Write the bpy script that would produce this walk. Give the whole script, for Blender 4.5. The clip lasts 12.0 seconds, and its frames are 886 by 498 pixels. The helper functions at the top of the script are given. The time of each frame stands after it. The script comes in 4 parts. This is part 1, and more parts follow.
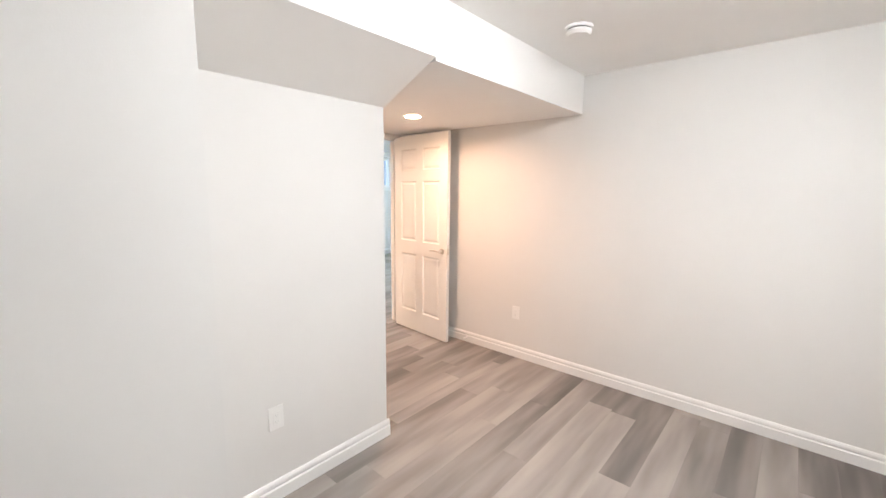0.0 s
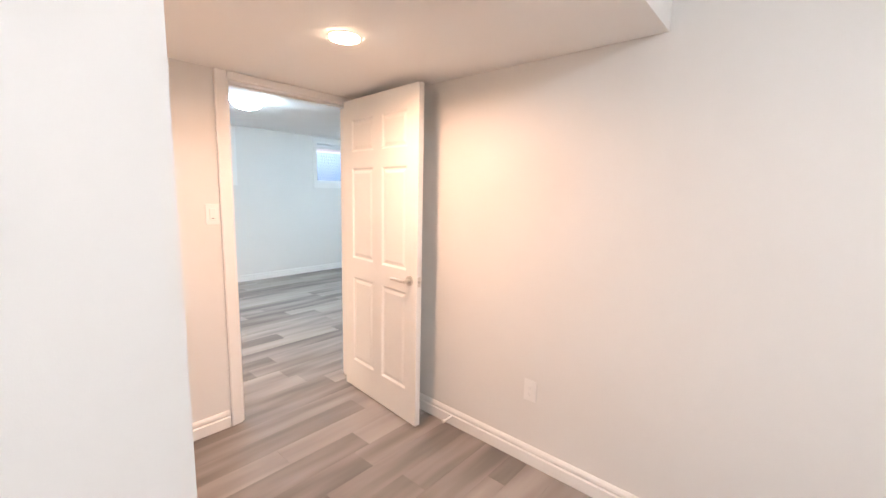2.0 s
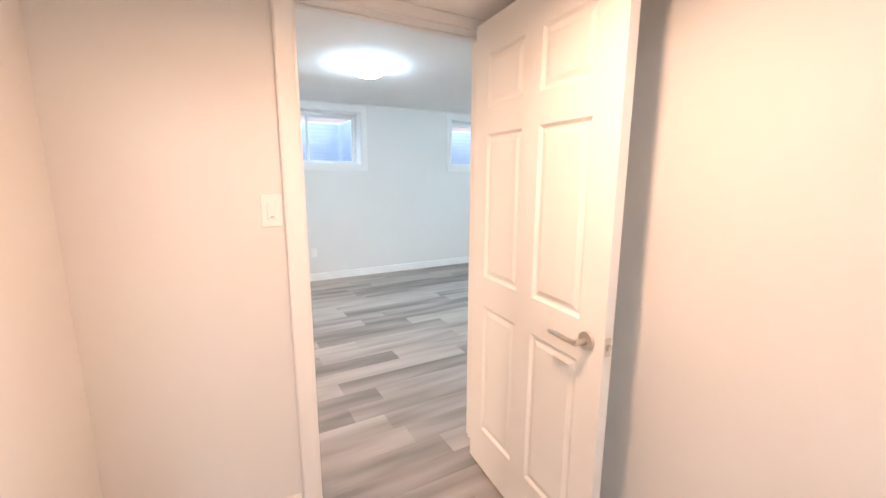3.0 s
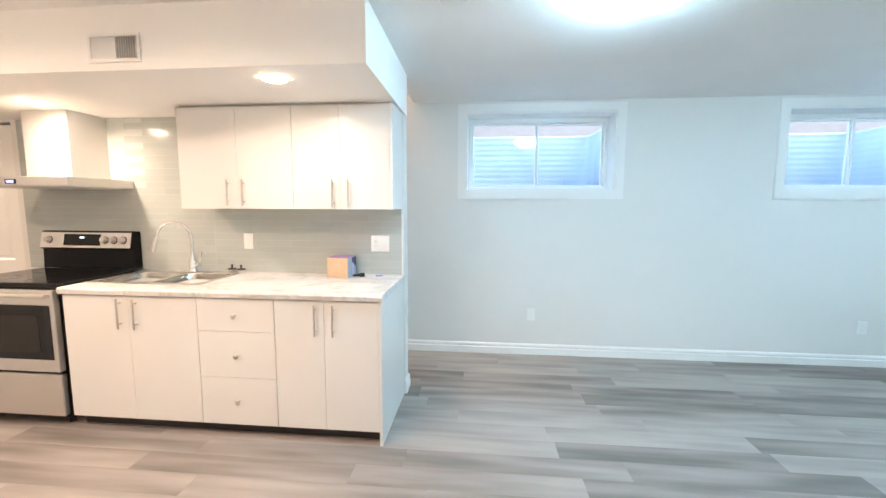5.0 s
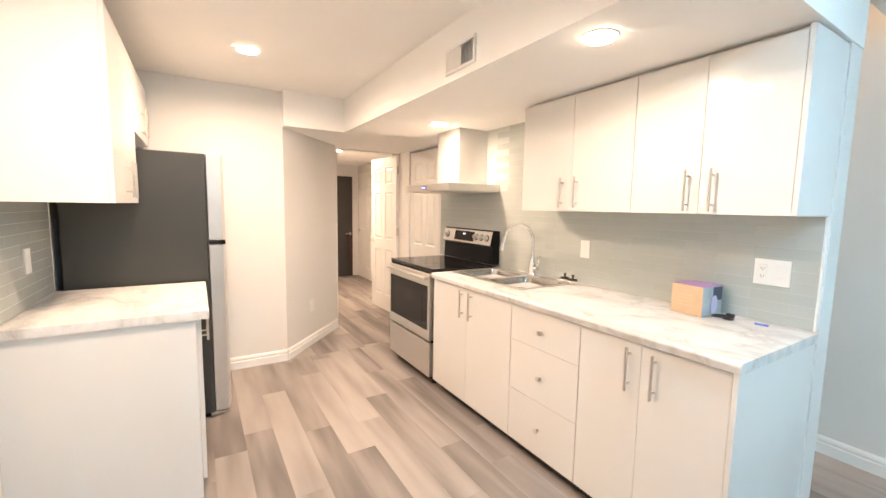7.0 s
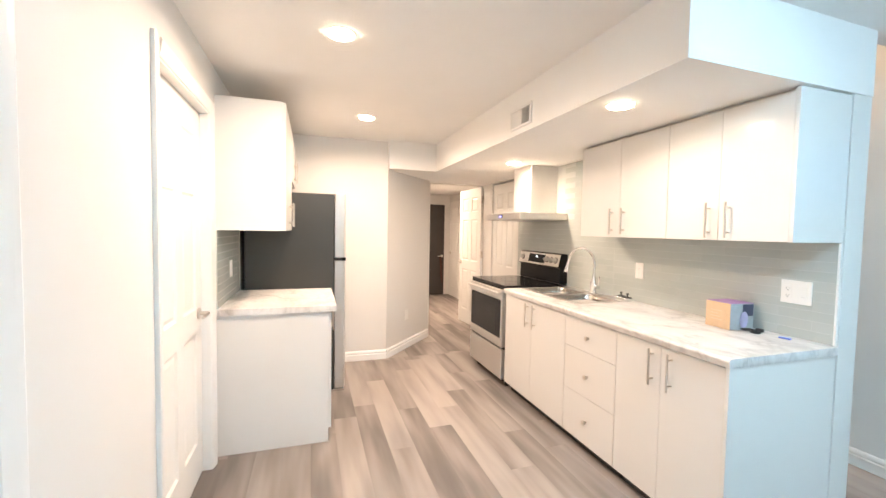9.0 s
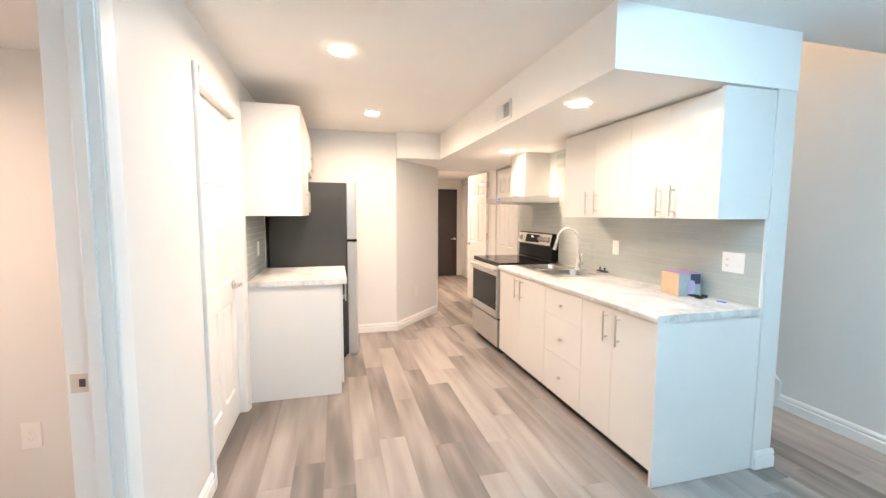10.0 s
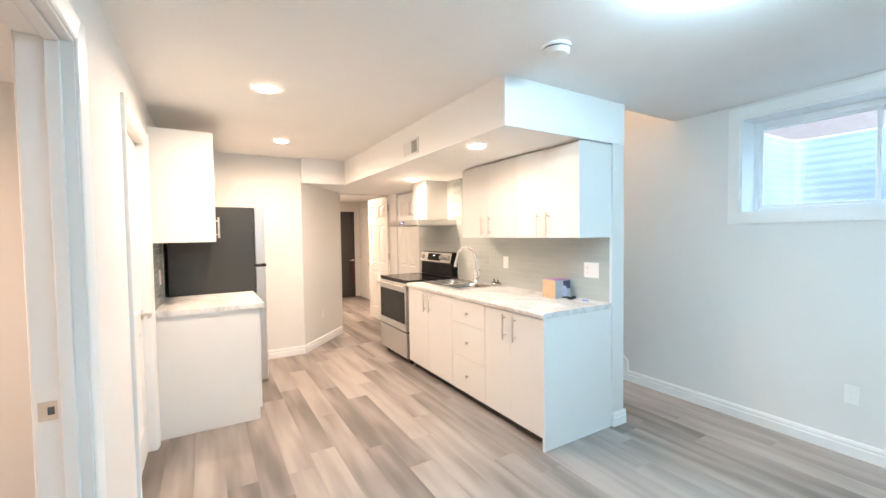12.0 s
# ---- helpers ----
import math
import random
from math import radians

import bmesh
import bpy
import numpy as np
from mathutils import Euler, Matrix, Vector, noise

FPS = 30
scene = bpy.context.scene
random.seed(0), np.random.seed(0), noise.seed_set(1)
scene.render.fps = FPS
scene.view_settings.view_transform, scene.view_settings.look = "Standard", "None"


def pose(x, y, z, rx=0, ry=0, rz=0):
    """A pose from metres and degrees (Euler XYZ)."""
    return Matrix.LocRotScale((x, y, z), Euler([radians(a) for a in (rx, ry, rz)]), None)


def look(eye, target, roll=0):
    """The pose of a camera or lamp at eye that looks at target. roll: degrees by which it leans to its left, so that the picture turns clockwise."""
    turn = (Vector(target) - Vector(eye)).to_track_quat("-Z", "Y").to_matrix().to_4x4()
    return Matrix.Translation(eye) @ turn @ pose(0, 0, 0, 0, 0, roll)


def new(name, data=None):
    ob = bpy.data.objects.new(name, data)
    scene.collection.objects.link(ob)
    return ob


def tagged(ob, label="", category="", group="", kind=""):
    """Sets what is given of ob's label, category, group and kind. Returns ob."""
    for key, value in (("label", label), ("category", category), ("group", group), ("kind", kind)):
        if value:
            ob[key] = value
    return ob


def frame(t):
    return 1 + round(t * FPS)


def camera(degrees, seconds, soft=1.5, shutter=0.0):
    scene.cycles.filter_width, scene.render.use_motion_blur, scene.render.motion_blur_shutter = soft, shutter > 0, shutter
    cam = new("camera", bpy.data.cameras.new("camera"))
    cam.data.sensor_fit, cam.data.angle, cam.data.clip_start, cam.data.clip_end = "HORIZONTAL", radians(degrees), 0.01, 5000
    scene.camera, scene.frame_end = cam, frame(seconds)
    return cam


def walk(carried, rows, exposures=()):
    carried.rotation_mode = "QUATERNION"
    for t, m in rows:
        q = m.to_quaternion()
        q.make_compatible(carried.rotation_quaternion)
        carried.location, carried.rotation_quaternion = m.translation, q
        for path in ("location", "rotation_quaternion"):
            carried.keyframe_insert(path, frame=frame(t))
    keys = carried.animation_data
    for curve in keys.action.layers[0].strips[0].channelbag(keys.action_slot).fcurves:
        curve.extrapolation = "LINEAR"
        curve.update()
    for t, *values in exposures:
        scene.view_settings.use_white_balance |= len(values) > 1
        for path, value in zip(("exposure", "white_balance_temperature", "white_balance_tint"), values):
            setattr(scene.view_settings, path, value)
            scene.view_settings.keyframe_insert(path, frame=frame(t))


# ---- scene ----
cam = camera(95.6, 12.0)
PATH = [
    (0, (0.562, 0.391, 1.499), (2.053, 1.693, 1.211), 0.6),
    (0.2, (0.613, 0.409, 1.497), (2.245, 1.517, 1.172), 2.1),
    (0.5, (0.737, 0.407, 1.43), (2.45, 1.376, 1.072), 3.3),
    (0.8, (0.918, 0.525, 1.417), (2.616, 1.507, 1.028), 3.0),
    (1, (1.099, 0.561, 1.435), (2.714, 1.684, 1.072), 2.9),
    (1.3, (1.288, 0.733, 1.443), (2.831, 1.968, 1.139), 2.6),
    (1.5, (1.414, 0.915, 1.461), (2.991, 2.108, 1.166), 1.6),
    (1.8, (1.658, 1.068, 1.451), (3.223, 2.281, 1.17), 1.7),
    (2, (1.821, 1.238, 1.438), (3.31, 2.545, 1.163), 1.3),
    (2.5, (2.225, 1.655, 1.418), (3.262, 3.335, 1.1), 1.1),
    (2.7, (2.339, 1.839, 1.416), (3.329, 3.539, 1.059), 0.6),
    (4.3, (2.988, 3.302, 1.442), (3.555, 5.202, 1.185), 1.5),
    (4.5, (3.049, 3.47, 1.39), (3.438, 5.415, 1.135), 0.5),
    (4.7, (3.092, 3.64, 1.392), (3.238, 5.616, 1.125), -1.5),
    (5, (3.091, 3.823, 1.431), (2.905, 5.802, 1.211), 0.2),
    (5.2, (3.071, 3.964, 1.428), (2.788, 5.932, 1.208), 0.8),
    (5.5, (3.053, 4.162, 1.437), (2.72, 6.121, 1.206), 2.7),
    (6, (2.989, 4.37, 1.449), (1.984, 6.093, 1.311), 1.2),
    (6.2, (3.016, 4.458, 1.423), (1.72, 5.976, 1.303), 2.0),
    (6.5, (3.049, 4.503, 1.418), (1.491, 5.749, 1.272), 1.9),
    (7, (3.105, 4.518, 1.408), (1.408, 5.556, 1.202), 1.0),
    (7.5, (3.123, 4.496, 1.398), (1.394, 5.473, 1.157), 1.5),
    (7.6, (3.12, 4.508, 1.383), (1.378, 5.466, 1.16), 1.7),
    (7.7, (3.138, 4.502, 1.383), (1.379, 5.432, 1.175), 1.8),
    (9.3, (3.874, 4.38, 1.429), (1.951, 4.919, 1.318), 0.9),
    (9.5, (3.981, 4.431, 1.415), (2.047, 4.925, 1.283), 0.8),
    (10, (4.158, 4.472, 1.419), (2.233, 4.985, 1.246), 0.2),
    (10.5, (4.236, 4.452, 1.43), (2.35, 5.104, 1.302), -0.1),
    (11, (4.311, 4.382, 1.44), (2.512, 5.253, 1.366), 0.0),
    (11.5, (4.391, 4.201, 1.434), (2.676, 5.226, 1.349), -0.2),
    (12, (4.415, 4.158, 1.438), (2.696, 5.176, 1.363), -0.8),
]
walk(cam, [(t, look(eye, target, roll)) for t, eye, target, roll in PATH],
     exposures=[(0, 1.45, 7250, 18), (1.2, 1.45, 7250, 18), (2.5, 1.38, 7300, 22), (2.7, 1.38, 7400, 22), (4.3, 1.42, 6350, 10), (4.7, 1.41, 6500, 10), (5.5, 1.44, 6700, 11), (6.2, 1.43, 7000, 11), (6.5, 1.43, 6950, 11), (7.5, 1.44, 6750, 11), (9.5, 1.44, 6550, 10), (10.5, 1.44, 6400, 10), (11, 1.44, 6380, 10), (12, 1.45, 6600, 10)])

# ---- world and light ----
world = bpy.data.worlds.new("sky")
scene.world = world
world.use_nodes = True
wn = world.node_tree.nodes
sky = wn.new("ShaderNodeTexSky")
sky.sky_type, sky.sun_disc = "NISHITA", False
sky.sun_elevation, sky.sun_rotation = radians(58), radians(110)
wn["Background"].inputs[1].default_value = 0.15
world.node_tree.links.new(sky.outputs[0], wn["Background"].inputs[0])
sun = new("sun", bpy.data.lights.new("sun", "SUN"))
sun.data.energy, sun.data.angle, sun.data.color = 1.3, radians(12), (1, 0.95, 0.88)
sun.matrix_world = look((0, 0, 20), (-4.0, 1.5, 13.0))
WARM = (1.0, 0.74, 0.56)
POT_WATTS, DOME_GLOW, BED_GLOW = 11.0, 54.0, 59.0
COOL = (0.49, 0.79, 1.0)


def disc_lamp(x, y, z, watts, color, size=0.11):
    data = bpy.data.lights.new("lamp_light", "AREA")
    data.shape, data.size, data.energy, data.color = "DISK", size, watts, color
    data.spread = radians(166)
    ob = new("lamp_light", data)
    ob.matrix_world = look((x, y, z), (x, y, z - 1))
    return ob


def well_light(x, y):
    """An added blue area lamp above a window well, standing in for sky light."""
    data = bpy.data.lights.new("sky_fill_lamp", "AREA")
    data.shape, data.size, data.size_y, data.energy, data.color = "RECTANGLE", 1.3, 0.75, 18.5, (0.44, 0.69, 1.0)
    ob = new("sky_fill_lamp", data)
    ob.matrix_world = look((x, y, 2.9), (x, y, 1))
    return ob


# ---- materials ----
def nodes(name):
    m = bpy.data.materials.new(name)
    m.use_nodes = True
    t = m.node_tree
    return m, t, t.nodes["Principled BSDF"]


def add(t, kind, **sets):
    n = t.nodes.new(kind)
    for key, value in sets.items():
        n.inputs[key.replace("_", " ")].default_value = value
    return n


def coords(t, scale=(1, 1, 1)):
    tc, mp = t.nodes.new("ShaderNodeTexCoord"), t.nodes.new("ShaderNodeMapping")
    mp.inputs["Scale"].default_value = scale
    t.links.new(tc.outputs["Object"], mp.inputs["Vector"])
    return mp.outputs[0]


def noise_on(t, vec, scale, detail=4.0, rough=0.55):
    n = add(t, "ShaderNodeTexNoise", Scale=scale, Detail=detail, Roughness=rough)
    t.links.new(vec, n.inputs["Vector"])
    return n.outputs["Fac"]


def ramp(t, fac, stops):
    r = t.nodes.new("ShaderNodeValToRGB")
    while len(r.color_ramp.elements) < len(stops):
        r.color_ramp.elements.new(0.5)
    for e, (p, c) in zip(r.color_ramp.elements, stops):
        e.position, e.color = p, (*c, 1)
    t.links.new(fac, r.inputs[0])
    return r.outputs[0]


def bump(t, bsdf, height, strength, distance):
    b = add(t, "ShaderNodeBump", Strength=strength, Distance=distance)
    t.links.new(height, b.inputs["Height"])
    t.links.new(b.outputs[0], bsdf.inputs["Normal"])


def plain(name, color, rough=0.5, metal=0.0, spread=0.03, scale=3.0, grain=0.0, grain_scale=200.0, coat=0.0, shine=0.5):
    m, t, b = nodes(name)
    vec = coords(t)
    lo, hi = [max(0, c * (1 - spread)) for c in color], [min(1, c * (1 + spread)) for c in color]
    t.links.new(ramp(t, noise_on(t, vec, scale), [(0.3, lo), (0.7, hi)]), b.inputs["Base Color"])
    b.inputs["Roughness"].default_value, b.inputs["Metallic"].default_value = rough, metal
    b.inputs["Coat Weight"].default_value, b.inputs["Specular IOR Level"].default_value = coat, shine
    if grain:
        bump(t, b, noise_on(t, vec, grain_scale, 3), grain, 0.002)
    return m


def brushed(name, color, rough, along=(3, 3, 220)):
    m, t, b = nodes(name)
    n = noise_on(t, coords(t, along), 6.0, 5)
    t.links.new(ramp(t, n, [(0.3, [c * 0.96 for c in color]), (0.7, color)]), b.inputs["Base Color"])
    r = add(t, "ShaderNodeMapRange", To_Min=rough - 0.02, To_Max=rough + 0.03)
    t.links.new(n, r.inputs[0])
    t.links.new(r.outputs[0], b.inputs["Roughness"])
    b.inputs["Metallic"].default_value = 1.0
    return m


def glow(name, color, strength):
    m, t, b = nodes(name)
    b.inputs["Base Color"].default_value = (0.9, 0.9, 0.9, 1)
    b.inputs["Emission Color"].default_value, b.inputs["Emission Strength"].default_value = (*color, 1), strength
    return m


def marble(name):
    m, t, b = nodes(name)
    vec = coords(t, (1.0, 1.7, 1.0))
    warp = noise_on(t, vec, 1.4, 3, 0.5)
    mix = t.nodes.new("ShaderNodeVectorMath")
    mix.operation = "MULTIPLY_ADD"
    mix.inputs[1].default_value = (0.8, 0.8, 0.8)
    t.links.new(warp, mix.inputs[0])
    t.links.new(vec, mix.inputs[2])
    vein = ramp(t, noise_on(t, mix.outputs[0], 1.7, 4, 0.5), [(0.40, (1, 1, 1)), (0.46, (0.93, 0.925, 0.92)), (0.50, (0.73, 0.72, 0.715)), (0.522, (0.90, 0.89, 0.885)), (0.60, (1, 1, 1))])
    cloud = ramp(t, noise_on(t, mix.outputs[0], 9.0, 6, 0.62), [(0.30, (0.50, 0.485, 0.48)), (0.42, (0.68, 0.67, 0.655)), (0.60, (0.765, 0.755, 0.74))])
    mul = t.nodes.new("ShaderNodeMix")
    mul.data_type, mul.blend_type = "RGBA", "MULTIPLY"
    mul.inputs[0].default_value = 1.0
    t.links.new(cloud, mul.inputs[6])
    t.links.new(vein, mul.inputs[7])
    t.links.new(mul.outputs[2], b.inputs["Base Color"])
    b.inputs["Roughness"].default_value = 0.34
    return m


def planks_material(name):
    m, t, b = nodes(name)
    info = t.nodes.new("ShaderNodeObjectInfo")
    tc = t.nodes.new("ShaderNodeTexCoord")
    shift = t.nodes.new("ShaderNodeVectorMath")
    shift.operation = "MULTIPLY_ADD"
    shift.inputs[1].default_value = (37.0, 91.0, 13.0)
    t.links.new(info.outputs["Random"], shift.inputs[0])
    t.links.new(tc.outputs["Object"], shift.inputs[2])
    mp = t.nodes.new("ShaderNodeMapping")
    mp.inputs["Scale"].default_value = (0.6, 4.6, 1.0)
    t.links.new(shift.outputs[0], mp.inputs[0])
    big = noise_on(t, mp.outputs[0], 2.1, 2, 0.42)
    fine = noise_on(t, mp.outputs[0], 13.0, 6, 0.7)
    tone = t.nodes.new("ShaderNodeMath")
    tone.operation = "MULTIPLY_ADD"
    tone.inputs[1].default_value = 0.46
    t.links.new(big, tone.inputs[0])
    spread = add(t, "ShaderNodeMapRange", To_Min=0.125, To_Max=0.357)
    skew = t.nodes.new("ShaderNodeMath")
    skew.operation = "POWER"
    skew.inputs[1].default_value = 0.65
    t.links.new(info.outputs["Random"], skew.inputs[0])
    t.links.new(skew.outputs[0], spread.inputs[0])
    t.links.new(spread.outputs[0], tone.inputs[2])
    col = ramp(t, tone.outputs[0], [(0.12, (0.050, 0.044, 0.041)), (0.36, (0.168, 0.149, 0.138)), (0.58, (0.352, 0.312, 0.288)), (0.9, (0.51, 0.455, 0.42))])
    mix = t.nodes.new("ShaderNodeMix")
    mix.data_type, mix.blend_type = "RGBA", "MULTIPLY"
    mix.inputs[0].default_value = 0.14
    t.links.new(col, mix.inputs[6])
    t.links.new(ramp(t, fine, [(0.35, (0.80, 0.79, 0.78)), (0.6, (1, 1, 1))]), mix.inputs[7])
    t.links.new(mix.outputs[2], b.inputs["Base Color"])
    b.inputs["Specular IOR Level"].default_value = 0.22
    rr = add(t, "ShaderNodeMapRange", To_Min=0.48, To_Max=0.64)
    t.links.new(fine, rr.inputs[0])
    t.links.new(rr.outputs[0], b.inputs["Roughness"])
    bump(t, b, fine, 0.12, 0.001)
    return m


def tile_material(name):
    m, t, b = nodes(name)
    info = t.nodes.new("ShaderNodeObjectInfo")
    t.links.new(ramp(t, info.outputs["Random"], [(0.0, (0.43, 0.47, 0.455)), (1.0, (0.465, 0.50, 0.485))]), b.inputs["Base Color"])
    b.inputs["Roughness"].default_value = 0.20
    b.inputs["Coat Weight"].default_value = 0.3
    b.inputs["Coat Roughness"].default_value = 0.03
    bump(t, b, noise_on(t, coords(t, (1.2, 1, 6)), 9.0, 2), 0.12, 0.004)
    return m


def glass_material(name):
    m, t, b = nodes(name)
    b.inputs["Base Color"].default_value = (0.97, 0.99, 1, 1)
    b.inputs["Roughness"].default_value, b.inputs["Transmission Weight"].default_value, b.inputs["IOR"].default_value = 0.0, 1.0, 1.45
    return m


def brick_material(name):
    m, t, b = nodes(name)
    info = t.nodes.new("ShaderNodeTexBrick")
    info.inputs["Scale"].default_value = 4.5
    info.inputs["Color1"].default_value, info.inputs["Color2"].default_value = (0.74, 0.66, 0.63, 1), (0.79, 0.72, 0.70, 1)
    info.inputs["Mortar"].default_value = (0.72, 0.70, 0.69, 1)
    tc = t.nodes.new("ShaderNodeTexCoord")
    mp = t.nodes.new("ShaderNodeMapping")
    mp.inputs["Rotation"].default_value = (radians(90), 0, 0)
    t.links.new(tc.outputs["Object"], mp.inputs[0])
    t.links.new(mp.outputs[0], info.inputs["Vector"])
    t.links.new(info.outputs["Color"], b.inputs["Base Color"])
    b.inputs["Roughness"].default_value = 0.9
    return m


WALL = plain("wall_paint", (0.75, 0.735, 0.71), 0.62, spread=0.015, scale=1.3, grain=0.10, grain_scale=260)
CEIL = plain("ceiling_paint", (0.89, 0.88, 0.86), 0.85, spread=0.02, scale=2.0, grain=0.5, grain_scale=75)
SMOOTH = plain("soffit_paint", (0.89, 0.88, 0.86), 0.7, spread=0.015, scale=1.5, grain=0.12, grain_scale=220)
TRIM = plain("trim_paint", (0.83, 0.82, 0.80), 0.33, spread=0.012, scale=4, grain=0.05, grain_scale=120)
DOORP = plain("door_paint", (0.83, 0.82, 0.79), 0.36, spread=0.012, scale=4, grain=0.08, grain_scale=160)
CAB = plain("cabinet_laminate", (0.745, 0.73, 0.705), 0.30, spread=0.01, scale=3, coat=0.2)
CABIN = plain("cabinet_core", (0.60, 0.58, 0.54), 0.6)
KICK = plain("dark_kick", (0.030, 0.026, 0.024), 0.6)
PLATE = plain("plate_plastic", (0.84, 0.83, 0.81), 0.3, spread=0.01)
FAINT = plain("slot_faint", (0.62, 0.61, 0.60), 0.5)
SLOT = plain("slot_dark", (0.06, 0.06, 0.06), 0.5)
# low metallic value puts the pot light's brightness into the chimney steel
CHIMNEY = plain("chimney_steel", (0.68, 0.67, 0.655), 0.38, 0.35, spread=0.02, scale=8)
STEEL = brushed("brushed_steel", (0.62, 0.61, 0.59), 0.30)
STEELH = brushed("steel_sheet", (0.78, 0.765, 0.74), 0.40)
# darker copy of the rim's steel: the bowls' shade is in the colour
SINKSHADE = brushed("shaded_sink_steel", (0.46, 0.445, 0.42), 0.24, (220, 3, 3))
DUCT = plain("duct_grey", (0.55, 0.55, 0.54), 0.7)
TEAL = plain("grey_teal_print", (0.42, 0.47, 0.50), 0.5, spread=0.1, scale=25)
STRAP = plain("brown_strap", (0.075, 0.030, 0.022), 0.7, spread=0.2, scale=30)
NICKEL = plain("satin_nickel", (0.66, 0.62, 0.57), 0.28, 1.0, scale=20)
SILVER = plain("silver_door", (0.60, 0.59, 0.575), 0.34, 0.6, spread=0.02, scale=6)
SATIN = plain("satin_steel", (0.70, 0.68, 0.65), 0.36, 0.55, spread=0.02, scale=20)
CHROME = plain("chrome", (0.82, 0.82, 0.82), 0.06, 1.0, spread=0.01)
BLACKG = plain("black_glass", (0.008, 0.008, 0.009), 0.05, spread=0.1, shine=0.3)
BLACK = plain("black_enamel", (0.008, 0.008, 0.009), 0.34, spread=0.1, shine=0.12)
OVENWIN = plain("oven_window", (0.020, 0.019, 0.018), 0.07, spread=0.15, shine=0.3)
FRIDGE = plain("fridge_side", (0.046, 0.047, 0.043), 0.40, spread=0.04, grain=0.25, grain_scale=300)
DARKDOOR = plain("dark_door_paint", (0.040, 0.034, 0.031), 0.45, spread=0.12, grain=0.1)
COUNTER = marble("marble_laminate")
PLANK = planks_material("vinyl_plank")
TILE = tile_material("glass_tile")
GROUT = plain("grout", (0.52, 0.55, 0.535), 0.85, spread=0.03, scale=40)
GLASS = glass_material("window_glass")
VINYL = plain("window_vinyl", (0.82, 0.82, 0.81), 0.35, spread=0.01)
# grey steel tinted blue: the reflected sky is put into its colour
WELL = plain("galvanised_well", (0.385, 0.455, 0.545), 0.5, 0.15, spread=0.08, scale=5, grain=0.1)
BRICK = brick_material("far_brick")
SOIL = plain("ground_cover", (0.16, 0.15, 0.12), 0.95, spread=0.3, scale=1.5, grain=0.5)
CARD = plain("tan_card", (0.60, 0.43, 0.28), 0.6, spread=0.06, scale=20)
PALETAN = plain("pale_tan_print", (0.66, 0.50, 0.35), 0.6)
PURPLE = plain("purple_print", (0.42, 0.24, 0.52), 0.45, spread=0.06, scale=20)
LILAC = plain("lilac_print", (0.56, 0.52, 0.72), 0.45, spread=0.08, scale=30)
NAVY = plain("navy_print", (0.05, 0.06, 0.11), 0.45)
BLUE = plain("blue_plastic", (0.14, 0.24, 0.72), 0.35)
CARPET = plain("stair_tread", (0.26, 0.23, 0.205), 0.6, spread=0.1, scale=9)
RUBBER = plain("black_rubber", (0.02, 0.02, 0.02), 0.6)
POTGLOW = glow("pot_lens", (1.0, 0.80, 0.56), 22.0)
DOMEGLOW = glow("dome_glass", COOL, DOME_GLOW)
DOMEBED = glow("dome_glass_bedroom", (0.79, 0.91, 1.0), BED_GLOW)
BLUELED = glow("blue_display", (0.05, 0.10, 1.0), 0.9)
WHITELED = glow("white_display", (0.8, 0.9, 1.0), 1.1)

# ---- building helpers ----
ORIGIN = {}


def place_mesh(name, bm, mat, smooth=False):
    me = bpy.data.meshes.new(name)
    bm.normal_update()
    bm.to_mesh(me)
    bm.free()
    me.materials.append(mat)
    if smooth:
        for p in me.polygons:
            p.use_smooth = True
        me.set_sharp_from_angle(angle=radians(35))
    return me


def thing(name, at, label, category, group="", kind=""):
    """An empty at the base of a thing, whose parts are given in world places."""
    ob = new(name)
    ob.empty_display_size = 0.05
    ob.location = at
    ORIGIN[ob.name] = Vector(at)
    return tagged(ob, label, category, group, kind)


def part(name, bm, mat, parent, label="", smooth=False):
    o = ORIGIN[parent.name]
    bm.transform(Matrix.Translation(-o))
    ob = new(name, place_mesh(name, bm, mat, smooth))
    ob.parent = parent
    ORIGIN[ob.name] = o
    return tagged(ob, label)


def single(name, bm, mat, label="", category="", group="", kind="", smooth=False, at=(0, 0, 0)):
    o = Vector(at)
    bm.transform(Matrix.Translation(-o))
    ob = new(name, place_mesh(name, bm, mat, smooth))
    ob.location = o
    ORIGIN[ob.name] = o
    return tagged(ob, label, category, group, kind)


def box(*spans, bevel=0.0, seg=1, bm=None):
    """A box, or several joined: each span is x0, x1, y0, y1, z0, z1."""
    out = bm or bmesh.new()
    for x0, x1, y0, y1, z0, z1 in spans:
        one = bmesh.new()
        bmesh.ops.create_cube(one, size=1)
        for v in one.verts:
            v.co = Vector((x0 if v.co.x < 0 else x1, y0 if v.co.y < 0 else y1, z0 if v.co.z < 0 else z1))
        if bevel:
            bmesh.ops.bevel(one, geom=one.edges[:], offset=bevel, segments=seg, profile=0.5, affect="EDGES")
        merge(out, one)
    return out


def merge(out, one):
    me = bpy.data.meshes.new("tmp")
    one.to_mesh(me)
    one.free()
    out.from_mesh(me)
    bpy.data.meshes.remove(me)
    return out


def cyl(p, q, r, r2=None, seg=20, bm=None):
    """A cylinder or cone from p to q."""
    p, q = Vector(p), Vector(q)
    out, one = bm or bmesh.new(), bmesh.new()
    bmesh.ops.create_cone(one, cap_ends=True, segments=seg, radius1=r, radius2=r if r2 is None else r2, depth=(q - p).length)
    one.transform(Matrix.Translation((p + q) / 2) @ (q - p).to_track_quat("Z", "Y").to_matrix().to_4x4())
    return merge(out, one)


